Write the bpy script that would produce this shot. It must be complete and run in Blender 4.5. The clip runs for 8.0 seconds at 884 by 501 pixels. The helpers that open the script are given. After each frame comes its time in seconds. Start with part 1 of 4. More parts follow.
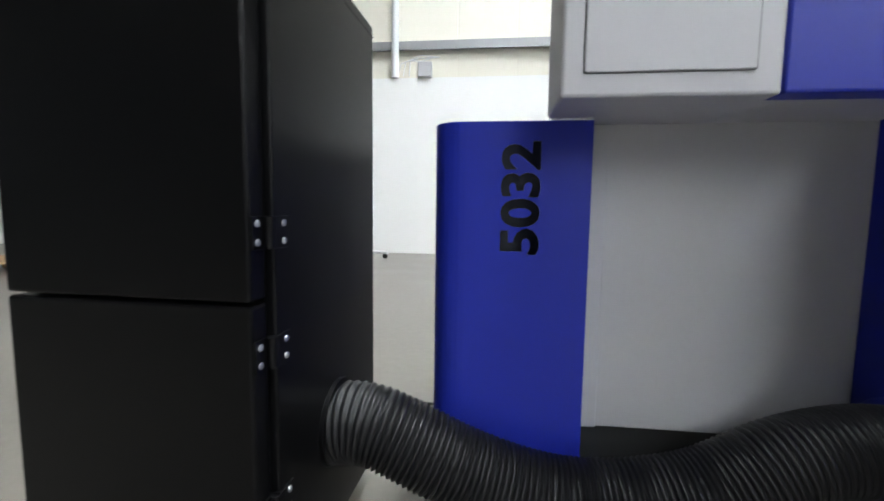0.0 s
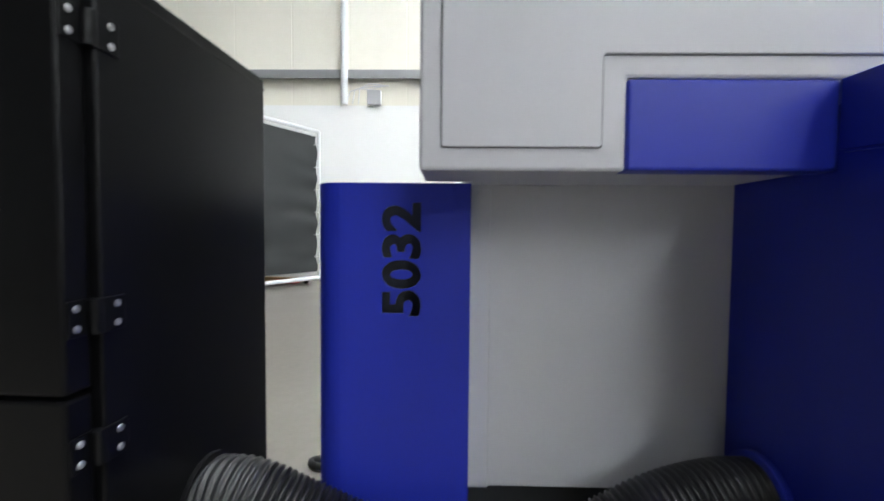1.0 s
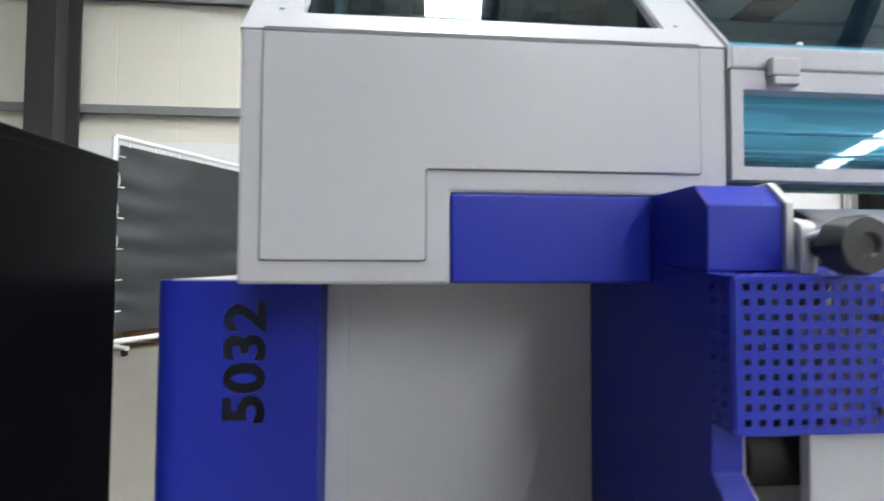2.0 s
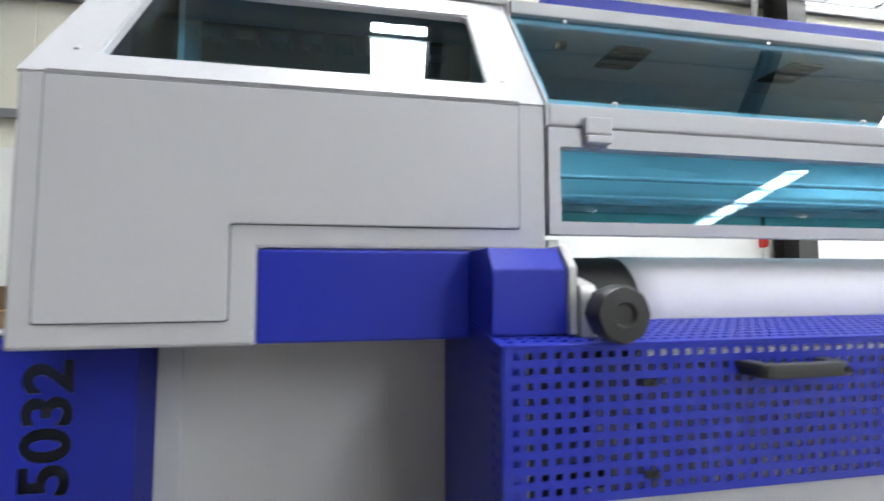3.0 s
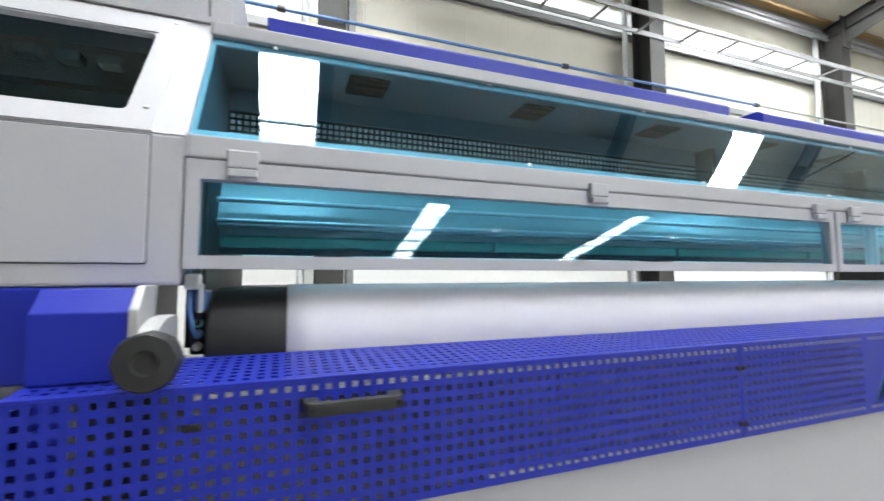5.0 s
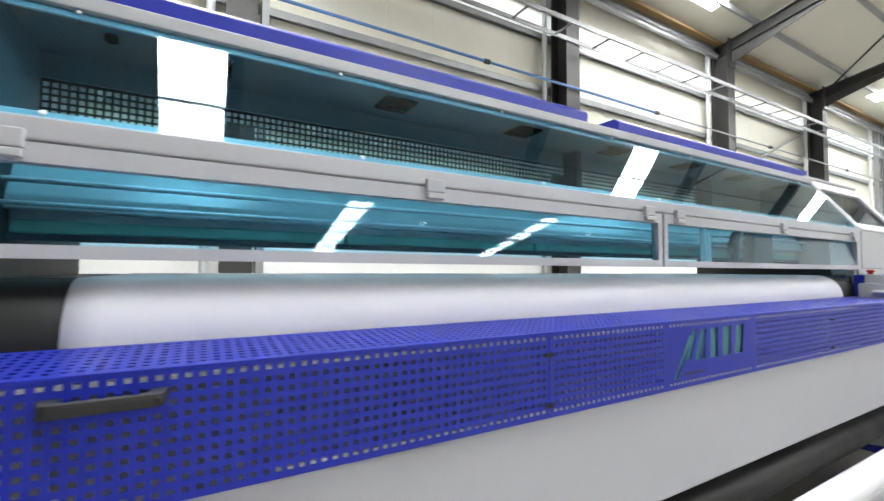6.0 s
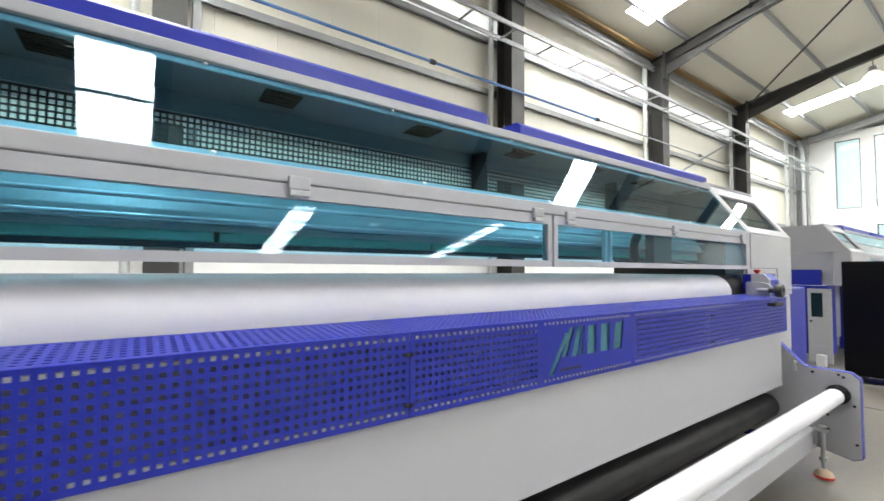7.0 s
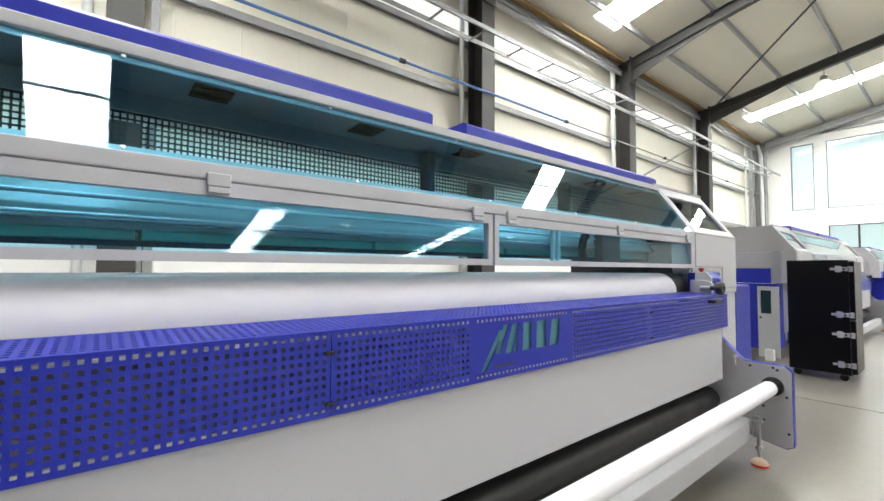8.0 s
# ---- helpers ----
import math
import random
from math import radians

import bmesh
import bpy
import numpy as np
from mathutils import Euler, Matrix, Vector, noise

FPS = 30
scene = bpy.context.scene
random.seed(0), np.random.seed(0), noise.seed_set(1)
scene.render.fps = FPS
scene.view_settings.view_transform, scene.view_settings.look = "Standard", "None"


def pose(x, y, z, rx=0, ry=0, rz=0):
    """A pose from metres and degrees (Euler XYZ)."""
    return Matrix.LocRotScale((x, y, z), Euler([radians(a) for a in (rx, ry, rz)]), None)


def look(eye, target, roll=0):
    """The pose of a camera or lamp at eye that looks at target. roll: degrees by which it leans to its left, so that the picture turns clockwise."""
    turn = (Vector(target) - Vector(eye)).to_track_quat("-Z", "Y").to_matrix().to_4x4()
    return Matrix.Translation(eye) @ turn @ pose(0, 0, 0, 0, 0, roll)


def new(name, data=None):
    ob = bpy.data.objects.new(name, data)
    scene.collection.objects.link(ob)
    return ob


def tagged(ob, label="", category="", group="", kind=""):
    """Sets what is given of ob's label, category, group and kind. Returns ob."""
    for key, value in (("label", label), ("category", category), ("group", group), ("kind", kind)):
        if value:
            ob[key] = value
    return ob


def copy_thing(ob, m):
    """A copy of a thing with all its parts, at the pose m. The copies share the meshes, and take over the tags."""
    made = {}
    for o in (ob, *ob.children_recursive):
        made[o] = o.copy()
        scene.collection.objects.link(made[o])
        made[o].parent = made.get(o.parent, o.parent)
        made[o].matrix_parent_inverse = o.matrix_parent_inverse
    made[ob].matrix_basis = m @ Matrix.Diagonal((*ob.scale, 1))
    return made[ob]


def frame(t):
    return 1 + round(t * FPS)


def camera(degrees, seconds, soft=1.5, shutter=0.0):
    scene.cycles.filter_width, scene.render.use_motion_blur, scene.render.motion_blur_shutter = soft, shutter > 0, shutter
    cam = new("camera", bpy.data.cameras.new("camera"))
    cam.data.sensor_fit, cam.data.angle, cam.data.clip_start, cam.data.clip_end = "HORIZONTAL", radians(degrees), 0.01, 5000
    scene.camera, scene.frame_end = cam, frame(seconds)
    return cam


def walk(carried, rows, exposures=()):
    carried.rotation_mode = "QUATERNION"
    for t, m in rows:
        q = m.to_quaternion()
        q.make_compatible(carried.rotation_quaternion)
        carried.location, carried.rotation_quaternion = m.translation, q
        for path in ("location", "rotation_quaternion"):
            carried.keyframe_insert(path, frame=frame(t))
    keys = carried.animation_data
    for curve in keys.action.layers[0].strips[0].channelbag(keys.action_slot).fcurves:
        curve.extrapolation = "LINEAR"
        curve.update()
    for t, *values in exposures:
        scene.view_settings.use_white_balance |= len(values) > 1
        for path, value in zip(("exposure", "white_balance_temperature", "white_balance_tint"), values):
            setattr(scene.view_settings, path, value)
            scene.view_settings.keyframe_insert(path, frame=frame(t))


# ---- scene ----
cam = camera(92.3, 8.0, shutter=0.5)
PATH = [
    (0, (-0.405, 0.412, 0.759), (-0.628, 2.391, 0.570), 0.7),
    (0.5, (-0.330, 0.430, 0.800), (-0.461, 2.42, 0.651), 0.6),
    (1, (-0.242, 0.443, 0.844), (-0.281, 2.44, 0.757), 0.5),
    (1.2, (-0.199, 0.449, 0.868), (-0.206, 2.449, 0.808), 0.4),
    (2.3, (0.05, 0.463, 1.008), (0.238, 2.452, 1.104), 0.2),
    (2.5, (0.095, 0.461, 1.02), (0.313, 2.447, 1.125), 0.1),
    (3, (0.219, 0.451, 1.054), (0.55, 2.42, 1.172), 0.0),
    (3.5, (0.337, 0.434, 1.099), (0.769, 2.382, 1.243), -0.0),
    (4, (0.447, 0.407, 1.113), (0.965, 2.333, 1.267), -0.1),
    (4.5, (0.554, 0.373, 1.108), (1.181, 2.268, 1.237), -0.2),
    (4.7, (0.616, 0.355, 1.102), (1.252, 2.246, 1.249), -0.3),
    (5.8, (0.843, 0.228, 1.12), (1.796, 1.985, 1.205), 0.3),
    (6, (0.895, 0.217, 1.114), (1.883, 1.954, 1.2), 0.4),
    (6.5, (0.993, 0.154, 1.116), (2.073, 1.834, 1.203), 0.5),
    (7, (1.088, 0.107, 1.115), (2.25, 1.732, 1.202), 0.4),
    (7.5, (1.15, 0.057, 1.112), (2.367, 1.641, 1.198), 0.4),
    (8, (1.186, 0.024, 1.112), (2.438, 1.582, 1.198), 0.3),
]
walk(cam, [(t, look(eye, target, roll)) for t, eye, target, roll in PATH], [(0, -0.02, 6170, 8), (2.5, 0.1, 6270, 9), (4.5, 0.02, 6370, 8), (6, -0.02, 6480, 8), (8, -0.06, 6770, 8)])

# ---- light ----
world = bpy.data.worlds.new("sky")
scene.world = world
world.use_nodes = True
wn = world.node_tree
sky = wn.nodes.new("ShaderNodeTexSky")
sky.sky_type, sky.sun_disc = "NISHITA", False
sky.sun_elevation, sky.sun_rotation = radians(50), radians(200)
wn.nodes["Background"].inputs["Strength"].default_value = 0.12
wn.links.new(sky.outputs[0], wn.nodes["Background"].inputs["Color"])
scene.view_settings.exposure = 0.0


# ---- materials ----
def mat(name, color, rough=0.5, metal=0.0, vary=0.06, scale=3.0, fine=60.0, bump=0.02, coat=0.0, spec=0.5, dirt=None, stretch=(1, 1, 1)):
    m = bpy.data.materials.new(name)
    m.use_nodes = True
    nt = m.node_tree
    b = nt.nodes["Principled BSDF"]
    tc = nt.nodes.new("ShaderNodeTexCoord")
    mp = nt.nodes.new("ShaderNodeMapping")
    mp.inputs["Scale"].default_value = stretch
    nt.links.new(tc.outputs["Object"], mp.inputs[0])
    n1 = nt.nodes.new("ShaderNodeTexNoise")
    n1.inputs["Scale"].default_value, n1.inputs["Detail"].default_value = scale, 5
    n2 = nt.nodes.new("ShaderNodeTexNoise")
    n2.inputs["Scale"].default_value, n2.inputs["Detail"].default_value = fine, 3
    nt.links.new(mp.outputs[0], n1.inputs["Vector"])
    nt.links.new(mp.outputs[0], n2.inputs["Vector"])
    add = nt.nodes.new("ShaderNodeMath")
    add.operation = "MULTIPLY_ADD"
    add.inputs[1].default_value = 0.35
    nt.links.new(n2.outputs[0], add.inputs[0])
    nt.links.new(n1.outputs[0], add.inputs[2])
    rng = nt.nodes.new("ShaderNodeMapRange")
    rng.inputs[1].default_value, rng.inputs[2].default_value = 0.2, 1.15
    rng.inputs[3].default_value, rng.inputs[4].default_value = 0.0, 1.0
    nt.links.new(add.outputs[0], rng.inputs[0])
    mix = nt.nodes.new("ShaderNodeMix")
    mix.data_type = "RGBA"
    lo = dirt or tuple(c * (1 - vary) for c in color)
    hi = tuple(min(1, c * (1 + vary)) for c in color)
    mix.inputs[6].default_value, mix.inputs[7].default_value = (*lo, 1), (*hi, 1)
    nt.links.new(rng.outputs[0], mix.inputs[0])
    nt.links.new(mix.outputs[2], b.inputs["Base Color"])
    rr = nt.nodes.new("ShaderNodeMapRange")
    rr.inputs[1].default_value, rr.inputs[2].default_value = 0.3, 0.7
    rr.inputs[3].default_value, rr.inputs[4].default_value = max(0.02, rough - 0.05), min(1, rough + 0.05)
    nt.links.new(n1.outputs[0], rr.inputs[0])
    nt.links.new(rr.outputs[0], b.inputs["Roughness"])
    b.inputs["Metallic"].default_value = metal
    b.inputs["Specular IOR Level"].default_value = spec
    b.inputs["Coat Weight"].default_value = coat
    if bump:
        bp = nt.nodes.new("ShaderNodeBump")
        bp.inputs["Strength"].default_value, bp.inputs["Distance"].default_value = bump, 0.002
        nt.links.new(n2.outputs[0], bp.inputs["Height"])
        nt.links.new(bp.outputs[0], b.inputs["Normal"])
    return m


def glass(name, tint, ior=1.5, haze=0.0):
    m = bpy.data.materials.new(name)
    m.use_nodes = True
    nt = m.node_tree
    nt.nodes.clear()
    out = nt.nodes.new("ShaderNodeOutputMaterial")
    tr = nt.nodes.new("ShaderNodeBsdfTransparent")
    tr.inputs[0].default_value = (*tint, 1)
    gl = nt.nodes.new("ShaderNodeBsdfGlossy")
    gl.inputs["Roughness"].default_value = haze
    lw = nt.nodes.new("ShaderNodeLayerWeight")
    lw.inputs[0].default_value = 0.5
    p5 = nt.nodes.new("ShaderNodeMath")
    p5.operation, p5.inputs[1].default_value = "POWER", 5.0
    nt.links.new(lw.outputs["Facing"], p5.inputs[0])
    fr = nt.nodes.new("ShaderNodeMath")
    f0 = ((ior - 1) / (ior + 1)) ** 2
    fr.operation, fr.inputs[1].default_value, fr.inputs[2].default_value = "MULTIPLY_ADD", 1 - f0, f0
    nt.links.new(p5.outputs[0], fr.inputs[0])
    mx = nt.nodes.new("ShaderNodeMixShader")
    nt.links.new(fr.outputs[0], mx.inputs[0])
    nt.links.new(tr.outputs[0], mx.inputs[1])
    nt.links.new(gl.outputs[0], mx.inputs[2])
    nt.links.new(mx.outputs[0], out.inputs[0])
    return m


def glow(name, color, strength):
    m = bpy.data.materials.new(name)
    m.use_nodes = True
    nt = m.node_tree
    b = nt.nodes["Principled BSDF"]
    b.inputs["Base Color"].default_value = (*color, 1)
    b.inputs["Emission Color"].default_value = (*color, 1)
    b.inputs["Emission Strength"].default_value = strength
    return m


GREY = mat("grey_powder_coat", (0.448, 0.446, 0.476), 0.42, vary=0.02, scale=2, fine=900, bump=0.05)
LIGHT = mat("light_grey_panel", (0.485, 0.487, 0.505), 0.45, vary=0.03, scale=2, fine=700, bump=0.04)
BLUE = mat("blue_powder_coat", (0.013, 0.023, 0.31), 0.42, vary=0.04, scale=2, fine=900, bump=0.05, spec=0.35)
BLACK = mat("black_powder_coat", (0.003, 0.003, 0.0034), 0.34, vary=0.15, scale=2, fine=900, bump=0.06, spec=0.18)
GAP = mat("shadow_gap_seal", (0.10, 0.10, 0.105), 0.7)
DARK = mat("dark_parts_and_shade", (0.03, 0.032, 0.035), 0.6, vary=0.1)
RUBBER = mat("black_rubber", (0.009, 0.009, 0.0095), 0.55, vary=0.15, scale=8, fine=200, bump=0.1, spec=0.35)
HOSE = mat("ribbed_hose_plastic", (0.009, 0.009, 0.010), 0.42, vary=0.2, scale=9, fine=150, bump=0.08, spec=0.35)
PLASTIC = mat("dark_grey_plastic", (0.02, 0.02, 0.021), 0.5, vary=0.1, fine=400, bump=0.1)
HOLELIGHT = mat("pale_hole_light", (0.34, 0.34, 0.37), 0.4, 0.3, vary=0.3, scale=30, fine=300)
STEEL = mat("zinc_steel", (0.55, 0.56, 0.58), 0.35, 0.9, vary=0.08, scale=20, fine=200)
ALU = mat("aluminium_plate", (0.50, 0.50, 0.50), 0.4, 0.3, vary=0.05, scale=10, fine=300)
FABRIC = mat("white_textile", (0.59, 0.58, 0.63), 0.75, vary=0.025, scale=2.5, fine=500, bump=0.10, spec=0.3)
PAPER = mat("white_film_roll", (0.68, 0.675, 0.72), 0.5, vary=0.02, scale=3, fine=80)
INNER = mat("inner_sheet", (0.15, 0.18, 0.21), 0.5, vary=0.08)
# black of the fan grilles and sensors; also paints shade inside the hood
PIT = mat("matt_black_grille_and_shade", (0.002, 0.002, 0.0025), 0.95, vary=0.2, spec=0.0)
RIB = mat("inner_rib", (0.02, 0.03, 0.05), 0.5, vary=0.1)
TEAL = mat("teal_print_beam", (0.38, 0.43, 0.44), 0.28, vary=0.2, scale=3, fine=60, stretch=(0.3, 1, 4))
GREEN = mat("green_guide_strip", (0.16, 0.42, 0.36), 0.5, vary=0.35, scale=5)
STEELDARK = mat("dark_steel_column", (0.045, 0.043, 0.042), 0.5, vary=0.2, scale=1.5, fine=40)
GALV = mat("galvanised_steel", (0.34, 0.345, 0.35), 0.5, 0.4, vary=0.12, scale=4, fine=60)
CREAM = mat("cream_wall_sheet", (0.86, 0.83, 0.73), 0.5, vary=0.04, scale=0.8, fine=20, stretch=(1, 1, 0.2))
WHITEWALL = mat("white_plasterboard", (0.90, 0.90, 0.89), 0.7, vary=0.02, scale=0.7, fine=30)
ROOFW = mat("roof_sheet", (0.70, 0.67, 0.58), 0.55, vary=0.04, scale=0.6, fine=15)
OCHRE = mat("ochre_insulation_edge", (0.32, 0.21, 0.09), 0.7, vary=0.15, scale=2)
FLOOR = mat("polished_concrete", (0.228, 0.209, 0.183), 0.33, vary=0.10, scale=1.5, fine=22, bump=0.03, spec=0.6, dirt=(0.118, 0.108, 0.094))
TARP = mat("dark_tarpaulin", (0.024, 0.026, 0.027), 0.42, vary=0.15, scale=3, fine=60, bump=0.1)
CARD = mat("cardboard", (0.42, 0.28, 0.16), 0.8, vary=0.08, scale=5, fine=80)
WOOD = mat("pallet_wood", (0.40, 0.27, 0.14), 0.75, vary=0.15, scale=6, fine=60, stretch=(0.3, 3, 3))
RED = mat("red_plastic", (0.55, 0.03, 0.02), 0.35)
CONDUIT = mat("blue_pipe_paint", (0.10, 0.22, 0.50), 0.4)
WHITEP = mat("white_plastic", (0.78, 0.78, 0.78), 0.4)
FRAMEW = mat("white_painted_tube", (0.72, 0.73, 0.74), 0.4)
CYAN = mat("teal_lit_fabric", (0.055, 0.20, 0.24), 0.5, vary=0.45, scale=9)
ACRYLIC = glass("teal_acrylic", (0.65, 0.87, 0.95), 1.36)
CLEAR = glass("window_glass", (0.9, 0.95, 0.95), 1.45)
SKYLIGHT = glow("skylight_sheet", (0.98, 1.0, 1.0), 47.0)
DAYWIN = glow("daylight_sheet", (0.96, 1.0, 1.0), 0.75)
OFFICE = glow("daylit_office", (0.88, 0.97, 1.0), 0.52)
LAMPGLOW = glow("lamp_glow", (1.0, 0.93, 0.8), 12.0)
LAMPBELL = glow("lit_lamp_bell", (1.0, 0.93, 0.80), 1.1)


GAPTRAY = mat("dull_inner_tray", (0.27, 0.25, 0.255), 0.7, vary=0.12, scale=6, fine=60)
SHEETGREY = mat("grey_wall_sheet", (0.22, 0.23, 0.24), 0.6, vary=0.05, scale=0.8, fine=20)


# ---- mesh helpers ----
def attach(ob, parent):
    """Makes ob, built in world places, a part of parent."""
    ob.parent = parent
    if parent is not None and parent.type == "EMPTY":
        ob.matrix_parent_inverse = Matrix.Translation(-Vector(parent.location))


def mesh_ob(name, verts, faces, material, parent=None, smooth=False, label=""):
    me = bpy.data.meshes.new(name)
    me.from_pydata([tuple(v) for v in verts], [], faces)
    me.materials.append(material)
    me.validate()
    if smooth:
        me.polygons.foreach_set("use_smooth", [True] * len(me.polygons))
    ob = new(name, me)
    attach(ob, parent)
    if label:
        ob["label"] = label
    return ob


def part(name, bm, material, parent=None, label=""):
    bmesh.ops.recalc_face_normals(bm, faces=bm.faces)
    me = bpy.data.meshes.new(name)
    bm.to_mesh(me)
    bm.free()
    me.materials.append(material)
    ob = new(name, me)
    attach(ob, parent)
    if label:
        ob["label"] = label
    return ob


def soften(bm, angle):
    """Smooth faces, but for edges sharper than the angle."""
    bm.normal_update()
    for f in bm.faces:
        f.smooth = True
    for e in bm.edges:
        e.smooth = len(e.link_faces) == 2 and e.calc_face_angle(0.0) < angle
    return bm


def add_box(bm, a, b, bevel=0.0, seg=2):
    """A bevelled box between two corners."""
    lo = [min(p, q) for p, q in zip(a, b)]
    hi = [max(p, q) for p, q in zip(a, b)]
    v = [bm.verts.new((x, y, z)) for z in (lo[2], hi[2]) for y in (lo[1], hi[1]) for x in (lo[0], hi[0])]
    fs = [bm.faces.new([v[i] for i in f]) for f in ((0, 2, 3, 1), (4, 5, 7, 6), (0, 1, 5, 4), (2, 6, 7, 3), (0, 4, 6, 2), (1, 3, 7, 5))]
    if bevel:
        es = list({e for f in fs for e in f.edges})
        bmesh.ops.bevel(bm, geom=es, offset=bevel, segments=seg, affect="EDGES", profile=0.5)
    return bm


def boxes(*list_, bevel=0.0):
    bm = bmesh.new()
    for a, b in list_:
        add_box(bm, a, b, bevel)
    return bm


def prism(poly, axis, lo, hi, bevel=0.0, bm=None, seg=2):
    """A polygon extruded along an axis: 'x' takes (y, z) pairs, 'y' takes (x, z), 'z' takes (x, y)."""
    bm = bm or bmesh.new()
    at = {"x": lambda p, h: (h, p[0], p[1]), "y": lambda p, h: (p[0], h, p[1]), "z": lambda p, h: (p[0], p[1], h)}[axis]
    a = [bm.verts.new(at(p, lo)) for p in poly]
    b = [bm.verts.new(at(p, hi)) for p in poly]
    fs = [bm.faces.new(a), bm.faces.new(b[::-1])]
    n = len(poly)
    for i in range(n):
        fs.append(bm.faces.new((a[i], b[i], b[(i + 1) % n], a[(i + 1) % n])))
    bmesh.ops.recalc_face_normals(bm, faces=fs)
    if bevel:
        es = list({e for f in fs for e in f.edges})
        bmesh.ops.bevel(bm, geom=es, offset=bevel, segments=seg, affect="EDGES", profile=0.5)
    return bm


def bowed_sheet(x0, x1, length, thick, sag, n=10):
    """A pane lying in local x and y, bulging up by sag in its middle."""
    top = [(length * k / n, sag * (1 - (2 * k / n - 1) ** 2)) for k in range(n + 1)]
    return soften(prism(top + [(a, b - thick) for a, b in top[::-1]], "x", x0, x1), 0.6)


def rounded(poly, r, only=None, n=5):
    """The polygon with its corners rounded (all, or those whose indices are given)."""
    out = []
    for i, p in enumerate(poly):
        if only is not None and i not in only:
            out.append(p)
            continue
        p, a, b = Vector(p), Vector(poly[i - 1]), Vector(poly[(i + 1) % len(poly)])
        u, w = (a - p).normalized(), (b - p).normalized()
        s, e = p + u * r, p + w * r
        for k in range(n + 1):
            t = k / n
            out.append(tuple((1 - t) ** 2 * s + 2 * t * (1 - t) * p + t * t * e))
    return out


def add_cyl(bm, p, q, r, r2=None, seg=24, cap=True):
    """A cylinder or cone from p to q."""
    p, q = Vector(p), Vector(q)
    d = q - p
    m = Matrix.Translation((p + q) / 2) @ d.to_track_quat("Z", "Y").to_matrix().to_4x4()
    bmesh.ops.create_cone(bm, cap_ends=cap, segments=seg, radius1=r, radius2=r if r2 is None else r2, depth=d.length, matrix=m)
    return bm


def cyl(p, q, r, r2=None, seg=24):
    return soften(add_cyl(bmesh.new(), p, q, r, r2, seg), 0.9)


def lathe(profile, origin, axis, seg=32):
    """A profile of (along, radius) pairs turned round an axis."""
    bm = bmesh.new()
    q = Vector(axis).to_track_quat("Z", "Y").to_matrix().to_4x4()
    m = Matrix.Translation(origin) @ q
    rings = []
    for h, r in profile:
        rings.append([bm.verts.new(m @ Vector((r * math.cos(k * math.tau / seg), r * math.sin(k * math.tau / seg), h))) for k in range(seg)])
    for a, b in zip(rings, rings[1:]):
        for k in range(seg):
            bm.faces.new((a[k], a[(k + 1) % seg], b[(k + 1) % seg], b[k]))
    bm.faces.new(rings[0][::-1])
    bm.faces.new(rings[-1])
    bmesh.ops.recalc_face_normals(bm, faces=bm.faces)
    return soften(bm, 0.6)


def tube(points, r, seg=12, smooth_n=0):
    bm = bmesh.new()
    pts = [Vector(p) for p in points]
    rings = []
    for i, p in enumerate(pts):
        d = (pts[min(i + 1, len(pts) - 1)] - pts[max(i - 1, 0)]).normalized()
        side = d.cross(Vector((0, 0, 1)) if abs(d.z) < 0.9 else Vector((0, 1, 0))).normalized()
        up = side.cross(d)
        rr = r(i) if callable(r) else r
        rings.append([bm.verts.new(p + rr * (math.cos(k * math.tau / seg) * side + math.sin(k * math.tau / seg) * up)) for k in range(seg)])
    for a, b in zip(rings, rings[1:]):
        for k in range(seg):
            bm.faces.new((a[k], a[(k + 1) % seg], b[(k + 1) % seg], b[k]))
    bm.faces.new(rings[0][::-1])
    bm.faces.new(rings[-1])
    bmesh.ops.recalc_face_normals(bm, faces=bm.faces)
    return soften(bm, 1.45)


def perforated(name, o, u, v, nu, nv, pitch, hole, thick, material, parent, keep=None, label="", rim=0.012, rim_v=None):
    """A sheet with square holes: o is its corner, u and v its directions, nu x nv holes; keep(i, j) says which cells stay whole."""
    o, u, v = Vector(o), Vector(u).normalized(), Vector(v).normalized()
    n = u.cross(v).normalized() * thick
    verts, faces = [], []

    def bar(a0, a1, b0, b1):
        k = len(verts)
        for w in (Vector((0, 0, 0)), n):
            for a, b in ((a0, b0), (a1, b0), (a1, b1), (a0, b1)):
                verts.append(o + u * a + v * b + w)
        faces.extend(tuple(k + i for i in f) for f in ((3, 2, 1, 0), (4, 5, 6, 7), (0, 1, 5, 4), (1, 2, 6, 5), (2, 3, 7, 6), (3, 0, 4, 7)))

    gap = (pitch - hole) / 2
    rv = rim if rim_v is None else rim_v
    width, height = 2 * rim + nu * pitch, 2 * rv + nv * pitch
    bar(0, width, 0, rv + gap)
    for j in range(1, nv):
        bar(0, width, rv + j * pitch - gap, rv + j * pitch + gap)
    bar(0, width, height - rv - gap, height)
    for j in range(nv):
        b0, b1 = rv + j * pitch + gap, rv + (j + 1) * pitch - gap
        start = 0.0
        i = 0
        while i < nu:
            if keep and keep(i, j):
                i += 1
                continue
            bar(start, rim + i * pitch + gap, b0, b1)
            start = rim + (i + 1) * pitch - gap
            i += 1
        bar(start, width, b0, b1)
    return mesh_ob(name, verts, faces, material, parent, label=label)


def empty(name, place=(0, 0, 0)):
    ob = new(name)
    ob.empty_display_size = 0.1
    ob.location = place
    return ob


